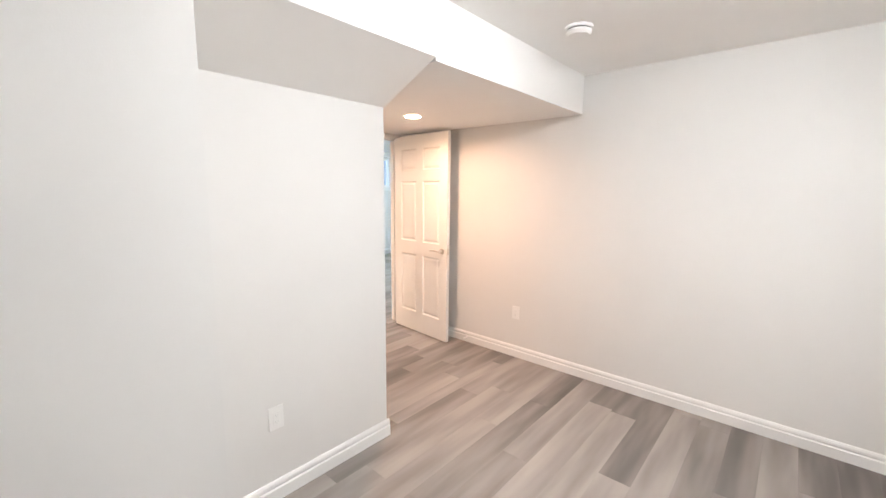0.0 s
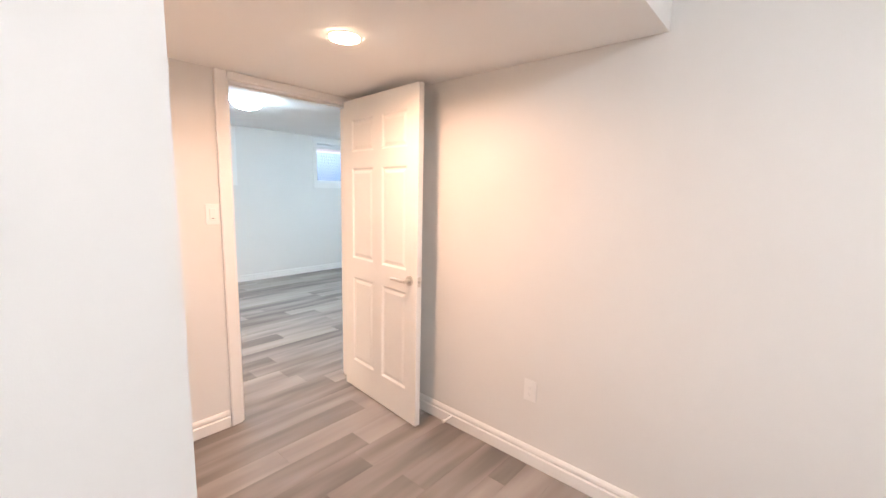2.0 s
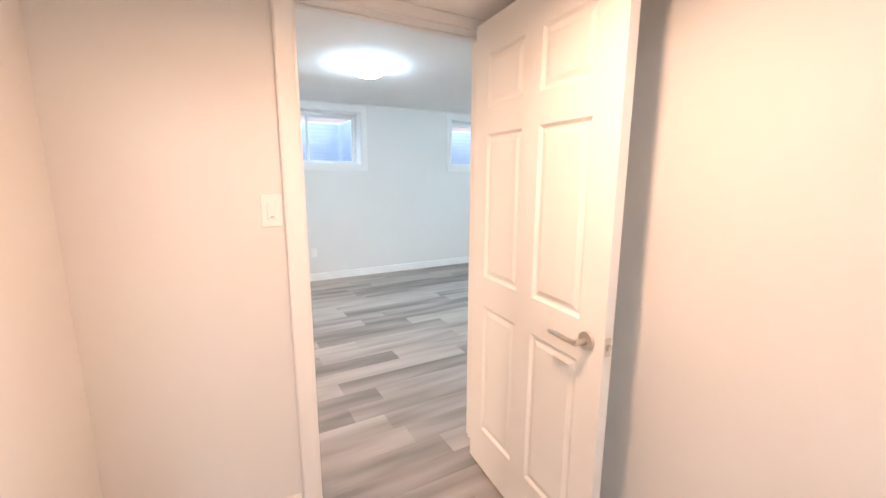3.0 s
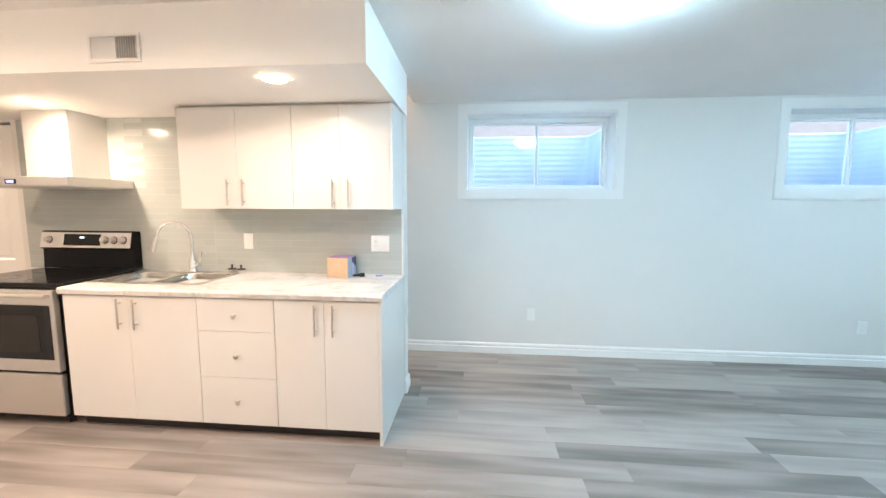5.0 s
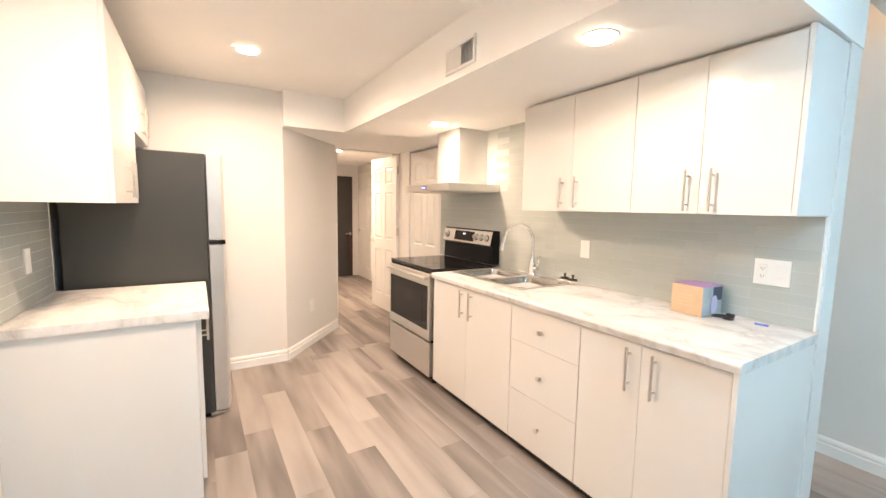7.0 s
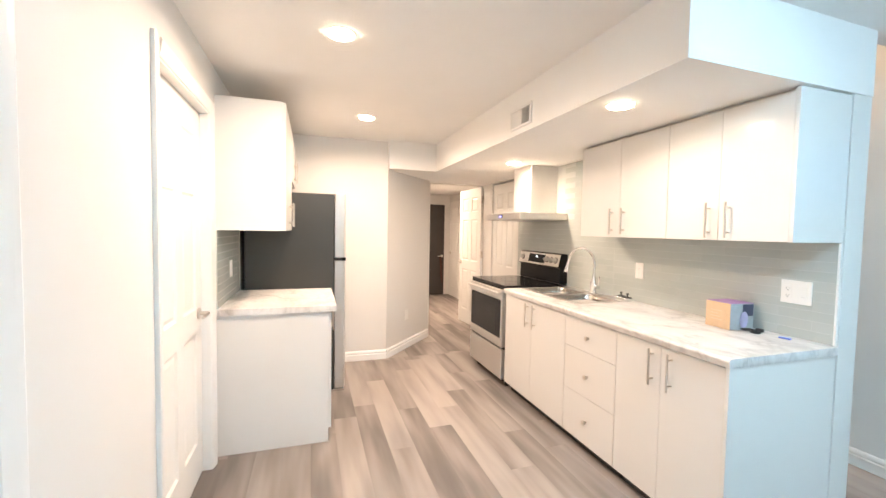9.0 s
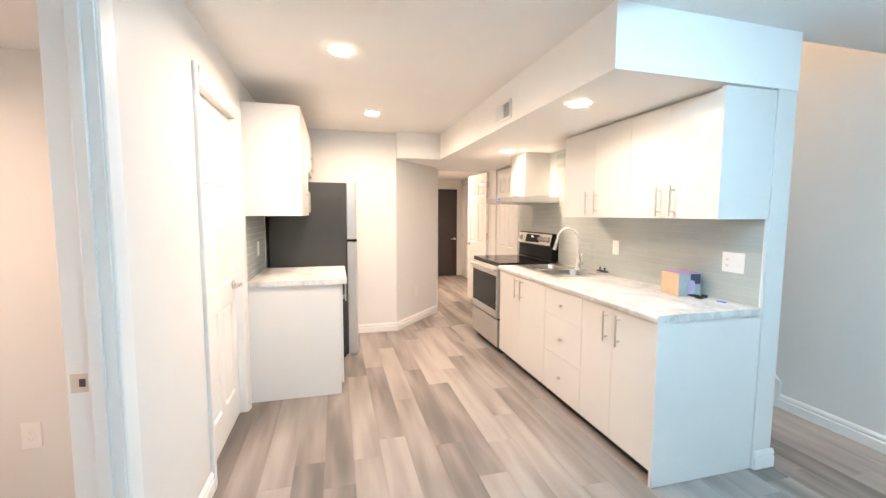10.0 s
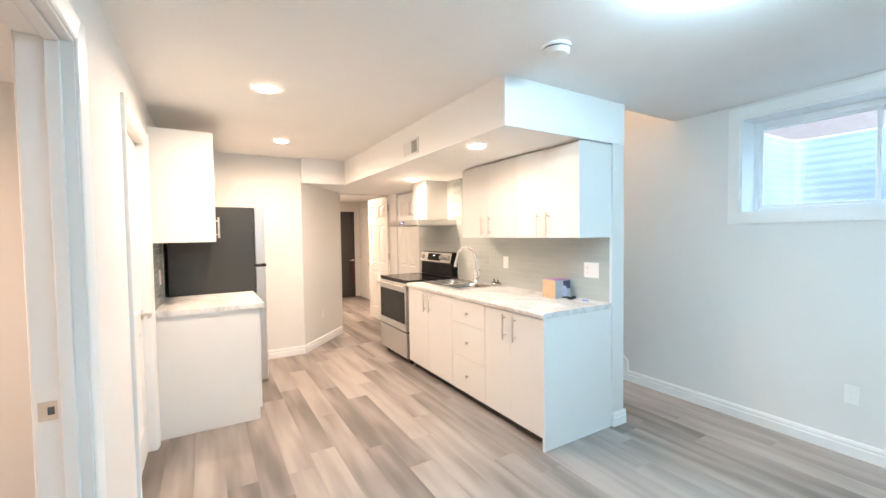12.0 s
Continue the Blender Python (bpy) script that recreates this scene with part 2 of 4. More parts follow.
def prism(points, z0, z1):
    """An upright prism on a plan polygon (counter-clockwise)."""
    bm = bmesh.new()
    lo, hi = [bm.verts.new((x, y, z0)) for x, y in points], [bm.verts.new((x, y, z1)) for x, y in points]
    bm.faces.new(lo[::-1])
    bm.faces.new(hi)
    for i in range(len(points)):
        j = (i + 1) % len(points)
        bm.faces.new((lo[i], lo[j], hi[j], hi[i]))
    return bm


def sweep(profile, a, b, side):
    """A profile of (out, up) pushed from a to b on the floor plan; side is the unit direction that 'out' means."""
    bm = bmesh.new()
    a, b, s = Vector((*a, 0)), Vector((*b, 0)), Vector((*side, 0))
    ends = [[bm.verts.new(p + s * o + Vector((0, 0, u))) for o, u in profile] for p in (a, b)]
    n = len(profile)
    for i in range(n):
        bm.faces.new((ends[0][i], ends[0][(i + 1) % n], ends[1][(i + 1) % n], ends[1][i]))
    bm.faces.new(ends[0][::-1])
    bm.faces.new(ends[1])
    bmesh.ops.recalc_face_normals(bm, faces=bm.faces[:])
    return bm


def lathe(profile, seg=32, at=(0, 0, 0), ring=False):
    """A surface of (radius, z) turned round the upright axis."""
    bm = bmesh.new()
    rings = [[bm.verts.new((r * math.cos(2 * math.pi * i / seg), r * math.sin(2 * math.pi * i / seg), z)) for i in range(seg)] for r, z in profile]
    for k in range(len(rings) - 1):
        for i in range(seg):
            j = (i + 1) % seg
            bm.faces.new((rings[k][i], rings[k][j], rings[k + 1][j], rings[k + 1][i]))
    if ring:
        for i in range(seg):
            j = (i + 1) % seg
            bm.faces.new((rings[-1][i], rings[-1][j], rings[0][j], rings[0][i]))
    else:
        bm.faces.new(rings[0][::-1])
        bm.faces.new(rings[-1])
    bmesh.ops.recalc_face_normals(bm, faces=bm.faces[:])
    bm.transform(Matrix.Translation(at))
    return bm


def tube(points, r, seg=14):
    """A round tube along points."""
    bm = bmesh.new()
    pts = [Vector(p) for p in points]
    rings = []
    for i, p in enumerate(pts):
        d = (pts[min(i + 1, len(pts) - 1)] - pts[max(i - 1, 0)]).normalized()
        m = Matrix.Translation(p) @ d.to_track_quat("Z", "Y").to_matrix().to_4x4()
        rings.append([bm.verts.new(m @ Vector((r * math.cos(2 * math.pi * k / seg), r * math.sin(2 * math.pi * k / seg), 0))) for k in range(seg)])
    for a, b in zip(rings, rings[1:]):
        best = min(range(seg), key=lambda s: (a[0].co - b[s].co).length)
        for k in range(seg):
            bm.faces.new((a[k], a[(k + 1) % seg], b[(k + 1 + best) % seg], b[(k + best) % seg]))
    bm.faces.new(rings[0][::-1])
    bm.faces.new(rings[-1])
    bmesh.ops.recalc_face_normals(bm, faces=bm.faces[:])
    return bm

# ---- plan ----
CEILING, SOFFIT, ALCOVE = 2.365, 2.07, 2.084
TOP = 2.50
BED_R, BED_BACK, BED_L, STUB_X = 3.65, -0.255, -1.24, 0.897
NOOK_Y, NOOK_X, STUB_Y, DROP_Y = 2.155, 2.071, 1.385, 1.692
DOOR_Y0, DOOR_Y1 = 3.705, 3.832
FAR_Y, RIGHT_X = 7.63, 7.60
KIT_Y0, KIT_Y1, KIT_END = 6.70, 6.83, 2.535
END_X = -0.64


def wall(name, label, *spans):
    return single(name, box(*spans), WALL, label, "wall", kind="structure")


wall("wall_bedroom_right", "smooth pale greige painted bedroom wall", (BED_R, BED_R + 0.12, BED_BACK - 0.12, DOOR_Y0, 0, TOP))
wall("wall_bedroom_back", "smooth pale greige painted bedroom wall", (BED_L - 0.12, BED_R, BED_BACK - 0.12, BED_BACK, 0, TOP))
wall("wall_bedroom_left", "smooth pale greige painted bedroom wall", (BED_L - 0.12, BED_L, BED_BACK, STUB_Y, 0, TOP))
wall("wall_bedroom_stub", "pale painted wall ending in an outside corner", (BED_L - 0.12, STUB_X, STUB_Y, STUB_Y + 0.12, 0, TOP), (STUB_X - 0.12, STUB_X, STUB_Y + 0.12, NOOK_Y, 0, TOP))
wall("wall_nook", "pale painted partition wall beside the bedroom door alcove", (STUB_X - 0.12, NOOK_X, NOOK_Y, NOOK_Y + 0.12, 0, TOP),
     (NOOK_X - 0.12, NOOK_X, NOOK_Y + 0.12, DOOR_Y0, 0, TOP))
wall("wall_doors", "long pale painted wall with two door openings",
     (END_X - 0.12, 1.10, DOOR_Y0, DOOR_Y1, 0, TOP), (1.10, 1.92, DOOR_Y0, DOOR_Y1, 2.07, TOP),
     (1.92, 2.76, DOOR_Y0, DOOR_Y1, 0, TOP), (2.76, 3.62, DOOR_Y0, DOOR_Y1, 2.055, TOP), (3.62, RIGHT_X + 0.12, DOOR_Y0, DOOR_Y1, 0, TOP))
WINDOWS = ((2.945, 4.290), (5.707, 7.092))
WIN_Z0, WIN_Z1 = 1.56, 2.265
wall("wall_far", "pale painted basement wall with two high windows",
     (-1.4, RIGHT_X + 0.12, FAR_Y, FAR_Y + 0.30, 0, WIN_Z0), (-1.4, 2.945, FAR_Y, FAR_Y + 0.30, WIN_Z0, WIN_Z1),
     (4.290, 5.707, FAR_Y, FAR_Y + 0.30, WIN_Z0, WIN_Z1), (7.092, RIGHT_X + 0.12, FAR_Y, FAR_Y + 0.30, WIN_Z0, WIN_Z1),
     (2.46, RIGHT_X + 0.12, FAR_Y, FAR_Y + 0.30, WIN_Z1, TOP), (-1.4, 2.46, FAR_Y, FAR_Y + 0.30, WIN_Z1, 5.0))
wall("wall_right", "pale painted basement wall", (RIGHT_X, RIGHT_X + 0.12, DOOR_Y1, FAR_Y, 0, TOP))
wall("wall_kitchen", "pale painted partition wall behind the kitchen run",
     (-0.56, KIT_END, KIT_Y0, KIT_Y1, 0, TOP), (-1.26, -0.56, KIT_Y0, KIT_Y1, 2.055, TOP), (-1.560, -1.26, KIT_Y0, KIT_Y1, 0, TOP), (-1.72, -1.560, 6.746, KIT_Y1, 0, TOP))
wall("wall_kitchen_end", "pale painted wall beside the fridge", (END_X - 0.12, END_X, DOOR_Y1, 5.17, 0, TOP))
single("wall_diagonal", prism([(END_X, 5.17), (-1.42, 5.86), (-1.60, 5.86), (-1.60, 5.80), (-0.76, 5.17)], 0, TOP), WALL,
       "pale painted diagonal wall at the hall entrance", "wall", kind="structure")
wall("wall_hall_left", "pale painted hallway wall", (-4.9, -1.60, 5.68, 5.80, 0, TOP), (-1.72, -1.60, 5.80, 5.90, 0, TOP))
wall("wall_hall_header", "pale painted header over the hall opening", (-1.72, -1.60, 5.90, KIT_Y0, 2.06, TOP))
wall("wall_hall_right", "pale painted hallway wall", (-4.9, -1.72, 7.30, 7.42, 0, TOP), (-1.84, -1.72, KIT_Y0 + 0.03, 7.30, 0, TOP))
wall("wall_hall_end", "pale painted wall at the end of the hallway", (-4.87, -4.75, 5.80, 6.36, 0, TOP), (-4.87, -4.75, 6.36, 7.167, 1.982, TOP), (-4.87, -4.75, 7.167, 7.30, 0, TOP))
# stairwell that rises behind the kitchen wall
wall("wall_stairs_side", "pale painted stairwell wall", (-1.4, 2.46, KIT_Y1 - 0.12, KIT_Y1, TOP + 0.02, 5.0))
wall("wall_stairs_end", "pale painted stairwell wall", (-1.52, -1.4, KIT_Y1 + 0.002, FAR_Y + 0.3, 0, 5.0))
wall("wall_stairs_front", "pale painted stairwell wall", (2.46, 2.58, KIT_Y1 - 0.12, FAR_Y + 0.3, TOP + 0.01, 5.0))


def ceiling(name, label, mat, *spans):
    return single(name, box(*spans), mat, label, "ceiling", kind="structure")


ceiling("ceiling_bedroom", "white lightly textured ceiling", CEIL, (BED_L, BED_R, BED_BACK, DOOR_Y0, CEILING, TOP - 0.01))
ceiling("ceiling_main", "white lightly textured ceiling", CEIL, (END_X, RIGHT_X, DOOR_Y1, KIT_Y0, CEILING, TOP - 0.01),
        (2.46, RIGHT_X, KIT_Y0, FAR_Y, CEILING, TOP - 0.01))
ceiling("ceiling_hall", "white hallway ceiling", SMOOTH, (-4.75, -1.72, 5.80, 7.30, 2.20, TOP - 0.01))
ceiling("ceiling_stairs", "white stairwell ceiling", CEIL, (-1.4, 2.46, KIT_Y1, FAR_Y, 4.8, 4.9))
bulkhead = prism([(-0.56, 5.69), (KIT_END + 0.026, 5.69), (KIT_END + 0.003, KIT_Y1 + 0.003), (-0.56, KIT_Y1 + 0.003)], SOFFIT, CEILING)
single("ceiling_bulkhead_kitchen", box((-1.60, -0.56, 5.17, KIT_Y0, SOFFIT, CEILING), bm=bulkhead), SMOOTH, "white boxed bulkhead over the kitchen run", "ceiling", kind="structure")
slope = bmesh.new()
ends = []
for xa, xb in ((STUB_X, STUB_X), (1.988, 2.076)):
    ends.append([slope.verts.new(p) for p in ((xa, DROP_Y, 2.10), (xb, NOOK_Y, 1.947), (xb, NOOK_Y, CEILING), (xa, DROP_Y, CEILING))])
for i in range(4):
    slope.faces.new((ends[0][i], ends[0][(i + 1) % 4], ends[1][(i + 1) % 4], ends[1][i]))
slope.faces.new(ends[0][::-1])
slope.faces.new(ends[1])
bmesh.ops.recalc_face_normals(slope, faces=slope.faces[:])
single("ceiling_bulkhead_sloped", slope, SMOOTH, "white boxed bulkhead with a sloped underside", "ceiling", kind="structure")
alcove = prism([(1.992, DROP_Y + 0.002), (BED_R, DROP_Y), (BED_R, DOOR_Y0), (NOOK_X, DOOR_Y0), (NOOK_X, NOOK_Y + 0.01), (2.073, NOOK_Y)], ALCOVE, CEILING)
single("ceiling_bulkhead_alcove", alcove, SMOOTH, "white boxed bulkhead over the door alcove", "ceiling", kind="structure")

# ---- floor slab and baseboards ----
floor = single("floor", box((-4.9, RIGHT_X + 0.12, BED_BACK - 0.12, FAR_Y + 0.3, -0.12, -0.008)), KICK, "grey-brown wood-look vinyl plank floor", "floor", kind="structure")
BASE = [(0, 0), (0.016, 0), (0.016, 0.061), (0.0095, 0.067), (0.0095, 0.071), (0.0135, 0.078), (0.012, 0.090), (0.007, 0.099), (0.003, 0.103), (0, 0.103)]


def baseboard(a, b, side):
    single("baseboard", sweep(BASE, a, b, side), TRIM, "white moulded wooden baseboard along the wall", "baseboard", kind="structure")


R2 = 0.7071
baseboard((BED_R, BED_BACK), (BED_R, DOOR_Y0), (-1, 0))
baseboard((STUB_X, NOOK_Y), (NOOK_X + 0.016, NOOK_Y), (0, -1))
baseboard((NOOK_X, NOOK_Y), (NOOK_X, DOOR_Y0), (1, 0))
baseboard((NOOK_X, DOOR_Y0), (2.695, DOOR_Y0), (0, -1))
baseboard((BED_L, BED_BACK), (BED_R, BED_BACK), (0, 1))
baseboard((BED_L, STUB_Y), (STUB_X, STUB_Y), (0, -1))
baseboard((STUB_X, STUB_Y), (STUB_X, NOOK_Y), (1, 0))
baseboard((1.975, DOOR_Y1), (2.705, DOOR_Y1), (0, 1))
baseboard((3.675, DOOR_Y1), (RIGHT_X, DOOR_Y1), (0, 1))
baseboard((2.03, FAR_Y), (RIGHT_X, FAR_Y), (0, -1))
baseboard((RIGHT_X, DOOR_Y1), (RIGHT_X, FAR_Y), (-1, 0))
baseboard((KIT_END, KIT_Y0 + 0.005), (KIT_END, KIT_Y1 + 0.016), (1, 0))
baseboard((1.2, KIT_Y1), (KIT_END, KIT_Y1), (0, 1))
baseboard((END_X, 4.66), (END_X, 5.17), (1, 0))
dx, dy = -1.42 - END_X, 5.86 - 5.17
dl = math.hypot(dx, dy)
baseboard((END_X, 5.17), (-1.42, 5.86), (dy / dl, -dx / dl))
baseboard((-4.75, 5.80), (-1.72, 5.80), (0, 1))
baseboard((-3.72, 7.30), (-1.84, 7.30), (0, -1))


# ---- doors ----
def door_leaf(w, h, t, x_hinge_right=True):
    """A six-panel leaf with its lower left corner at the origin, front towards -y, back at y = t."""
    xs = [0, 0.105, w / 2 - 0.05, w / 2 + 0.05, w - 0.105, w]
    zs = [0, 0.207, 0.825, 0.962, 1.58, 1.69, 1.90, h]
    bm = bmesh.new()
    for y, flip in ((0.0, False), (t, True)):
        grid = [[bm.verts.new((x, y, z)) for x in xs] for z in zs]
        panels = []
        for i in range(len(zs) - 1):
            for j in range(len(xs) - 1):
                q = [grid[i][j], grid[i][j + 1], grid[i + 1][j + 1], grid[i + 1][j]]
                f = bm.faces.new(q[::-1] if flip else q)
                if j in (1, 3) and i in (1, 3, 5):
                    panels.append(f)
        bm.normal_update()
        for f in panels:
            bmesh.ops.inset_individual(bm, faces=[f], thickness=0.016, depth=-0.009)
            bmesh.ops.inset_individual(bm, faces=[f], thickness=0.010, depth=0.0)
            bmesh.ops.inset_individual(bm, faces=[f], thickness=0.026, depth=0.006)
        if not flip:
            front = grid
        else:
            back = grid
    n, m = len(xs), len(zs)
    for k in range(n - 1):
        bm.faces.new((front[0][k], back[0][k], back[0][k + 1], front[0][k + 1]))
        bm.faces.new((front[m - 1][k], front[m - 1][k + 1], back[m - 1][k + 1], back[m - 1][k]))
    for k in range(m - 1):
        bm.faces.new((front[k][0], front[k + 1][0], back[k + 1][0], back[k][0]))
        bm.faces.new((front[k][n - 1], back[k][n - 1], back[k + 1][n - 1], front[k + 1][n - 1]))
    bmesh.ops.recalc_face_normals(bm, faces=bm.faces[:])
    return bm


def lever(x, z, y, out, along):
    """A lever handle on a face at y; out is -1 or 1 along y, along is -1 or 1 along x."""
    bm = cyl((x, y, z), (x, y + out * 0.010, z), 0.031, 0.029, 28)
    cyl((x, y + out * 0.008, z), (x, y + out * 0.052, z), 0.011, 0.010, 16, bm)
    pts = [(x, y + out * 0.050, z), (x + along * 0.03, y + out * 0.056, z + 0.001), (x + along * 0.075, y + out * 0.055, z + 0.003), (x + along * 0.118, y + out * 0.050, z - 0.002)]
    merge(bm, tube(pts, 0.0085, 12))
    return bm


def make_door(name, w, m, label, hinge_left, handles=True, hinges=True, h=2.03, handle_z=0.93, t=0.035):
    """A door at the pose m, in whose space it spans x from 0 to w and its front looks to -y."""
    ob = new(name, place_mesh(name, door_leaf(w, h, t), DOORP))
    tagged(ob, label, "door")
    ORIGIN[ob.name] = Vector((0, 0, 0))
    x = w - 0.065 if hinge_left else 0.065
    way = -1 if hinge_left else 1
    if handles:
        part("door_handle", lever(x, handle_z, 0, -1, way), NICKEL, ob, "satin nickel lever handle", True)
        part("door_handle", lever(x, handle_z, t, 1, way), NICKEL, ob, "satin nickel lever handle", True)
        e = w if hinge_left else 0
        part("latch_plate", box((min(e, e - way * -0.002), max(e, e - way * -0.002) + 0.0005, 0.006, t - 0.006, handle_z - 0.03, handle_z + 0.03), bevel=0.0004), NICKEL, ob, "satin nickel latch plate")
        part("latch_bolt", box((e - 0.010, e + 0.010, 0.011, t - 0.011, handle_z - 0.009, handle_z + 0.009), bevel=0.002), NICKEL, ob, "satin nickel latch bolt")
    if hinges:
        e = 0 if hinge_left else w
        for z in (0.22, 1.02, 1.80):
            bm = cyl((e, t + 0.004, z - 0.045), (e, t + 0.004, z + 0.045), 0.006, seg=12)
            part("hinge", bm, NICKEL, ob, "satin nickel hinge", True)
    ob.matrix_world = m
    return ob


CASE = [(0, 0), (0.068, 0), (0.068, 0.016), (0.060, 0.019), (0.045, 0.017), (0.018, 0.012), (0.006, 0.010), (0.0, 0.006)]


def casing(x0, x1, top, y, out, label, width=0.068, head=0.068, right=0.0):
    """Moulded door casing round an opening x0 to x1 on a wall face at y; out is -1 or 1 along y. Parts: two legs and a head."""
    th = thing("trim", ((x0 + x1) / 2, y, 0), label, "door casing", kind="structure")
    for xi, way, width in ((x0, -1, width), (x1, 1, right or width)):
        bm = bmesh.new()
        ends = [[bm.verts.new((xi + way * (u * width / 0.068), y + out * v, z)) for u, v in CASE] for z in (0, top + head)]
        n = len(CASE)
        for i in range(n):
            bm.faces.new((ends[0][i], ends[0][(i + 1) % n], ends[1][(i + 1) % n], ends[1][i]))
        bm.faces.new(ends[0][::-1])
        bm.faces.new(ends[1])
        bmesh.ops.recalc_face_normals(bm, faces=bm.faces[:])
        part("casing_leg", bm, TRIM, th)
    bm = bmesh.new()
    ends = [[bm.verts.new((x, y + out * v, top + u * head / 0.068)) for u, v in CASE] for x in (x0 + 0.0005, x1 - 0.0005)]
    n = len(CASE)
    for i in range(n):
        bm.faces.new((ends[0][i], ends[0][(i + 1) % n], ends[1][(i + 1) % n], ends[1][i]))
    bm.faces.new(ends[0][::-1])
    bm.faces.new(ends[1])
    bmesh.ops.recalc_face_normals(bm, faces=bm.faces[:])
    part("casing_head", bm, TRIM, th)
    return th


def jamb(x0, x1, top, y0, y1, stop_y0, stop_y1, label):
    """The lining of an opening in a wall along x, with stops."""
    th = thing("door_frame", ((x0 + x1) / 2, (y0 + y1) / 2, 0), label, "door frame", kind="structure")
    part("jamb_leg", box((x0 - 0.02, x0, y0, y1, 0, top), bevel=0.001), TRIM, th)
    part("jamb_leg", box((x1, x1 + 0.02, y0, y1, 0, top), bevel=0.001), TRIM, th)
    part("jamb_head", box((x0 - 0.02, x1 + 0.02, y0, y1, top, top + 0.018), bevel=0.001), TRIM, th)
    part("door_stop", box((x0, x0 + 0.011, stop_y0, stop_y1, 0, top), bevel=0.003), TRIM, th)
    part("door_stop", box((x1 - 0.011, x1, stop_y0, stop_y1, 0, top), bevel=0.003), TRIM, th)
    part("door_stop", box((x0 + 0.011, x1 - 0.011, stop_y0, stop_y1, top - 0.011, top), bevel=0.003), TRIM, th)
    return th


# bedroom door: opening, lining, casing, leaf standing open into the bedroom
frame_bed = jamb(2.78, 3.60, 2.036, DOOR_Y0 - 0.001, DOOR_Y1 + 0.001, DOOR_Y0 + 0.062, DOOR_Y0 + 0.098, "white painted wooden frame of the bedroom doorway")
part("strike_plate", box((2.7795, 2.7815, DOOR_Y0 + 0.008, DOOR_Y0 + 0.052, 0.892, 0.950), bevel=0.0006), NICKEL, frame_bed, "satin nickel strike plate")
# no hole is cut: a dark box gives the shade inside it
part("strike_hole", box((2.7800, 2.7822, DOOR_Y0 + 0.030, DOOR_Y0 + 0.046, 0.909, 0.933)), SLOT, frame_bed, "dark patch for the shaded latch hole")
casing(2.77, 3.61, 2.045, DOOR_Y0, -1, "white moulded casing round the bedroom doorway", 0.068, 0.038, 0.038)
casing(2.775, 3.605, 2.045, DOOR_Y1, 1, "white moulded casing round the bedroom doorway", 0.068, 0.068)
hinge, tip = Vector((3.517, 3.668)), Vector((3.449, 2.864))
turn = math.degrees(math.atan2(tip.y - hinge.y, tip.x - hinge.x))
make_door("door_bedroom", (tip - hinge).length, pose(hinge.x, hinge.y, 0.012, 0, 0, turn), "white six-panel door with a lever handle, standing open", True, handle_z=0.905)

# closed door beside the kitchen
jamb(1.12, 1.90, 2.056, DOOR_Y0 - 0.001, DOOR_Y1 + 0.001, DOOR_Y0 + 0.030, DOOR_Y0 + 0.046, "white painted wooden frame of the closed doorway")
casing(1.115, 1.905, 2.065, DOOR_Y1, 1, "white moulded casing round the closed doorway", 0.068, 0.068)
make_door("door_closed", 0.774, pose(1.897, DOOR_Y0 + 0.083, 0.010, 0, 0, 180), "white six-panel door with a lever handle, closed", True, hinges=False, h=2.045)

# hallway doors
door_hall = make_door("door_hall", 0.71, pose(-1.555, 6.700, 0.010, 0, 0, 184), "white six-panel door standing open against the hallway", True, hinges=False)
for z in (0.24, 1.075, 1.855):
    hinge_bm = cyl((-0.007, -0.006, z - 0.05), (-0.007, -0.006, z + 0.05), 0.008, seg=12)
    box((-0.0035, -0.0005, 0.0, 0.032, z - 0.05, z + 0.05), (-0.0105, -0.0075, -0.034, -0.004, z - 0.05, z + 0.05), bm=hinge_bm)
    part("hinge", hinge_bm, NICKEL, door_hall, "satin nickel hinge", True)
make_door("door_hall_far", 0.76, pose(-4.62, 7.262, 0.010), "white six-panel door in the hallway, closed", False, hinges=False)
jambs = thing("door_frame_hall", (-1.66, 6.3, 0), "white painted frame of the hall opening", "door frame", kind="structure")
part("jamb_leg", box((-1.735, -1.567, 6.7035, 6.745, 0, 2.058), bevel=0.003), TRIM, jambs)
part("jamb_leg", box((-1.735, -1.585, 5.902, 5.925, 0, 2.058), bevel=0.003), TRIM, jambs)
make_closet = make_door("door_closet", 0.69, pose(-1.255, 6.715, 0.010), "white panelled closet door under the stairs, closed", False, handles=False, hinges=False, h=2.025)
wall("wall_closet_back", "dark closet interior", (-1.26, -0.56, KIT_Y1 + 0.002, KIT_Y1 + 0.02, 0, 2.055))
dark = single("door_dark", box((-4.752, -4.71, 6.362, 7.165, 0.004, 1.980), bevel=0.004), DARKDOOR, "dark brown painted slab door, closed", "door")
ORIGIN[dark.name] = Vector((0, 0, 0))
h = cyl((-4.71, 7.11, 0.855), (-4.70, 7.11, 0.855), 0.028)
merge(h, tube([(-4.70, 7.11, 0.855), (-4.655, 7.11, 0.855), (-4.65, 7.05, 0.855), (-4.655, 7.01, 0.855)], 0.009, 10))
part("door_handle", h, NICKEL, dark, "satin nickel lever handle", True)
strap = tube([(-4.668, 7.075, 0.845), (-4.662, 7.085, 0.70), (-4.668, 7.095, 0.50), (-4.672, 7.108, 0.27)], 0.016, 10)
merge(strap, tube([(-4.690, 7.060, 0.845), (-4.690, 7.075, 0.72), (-4.690, 7.090, 0.42)], 0.012, 10))
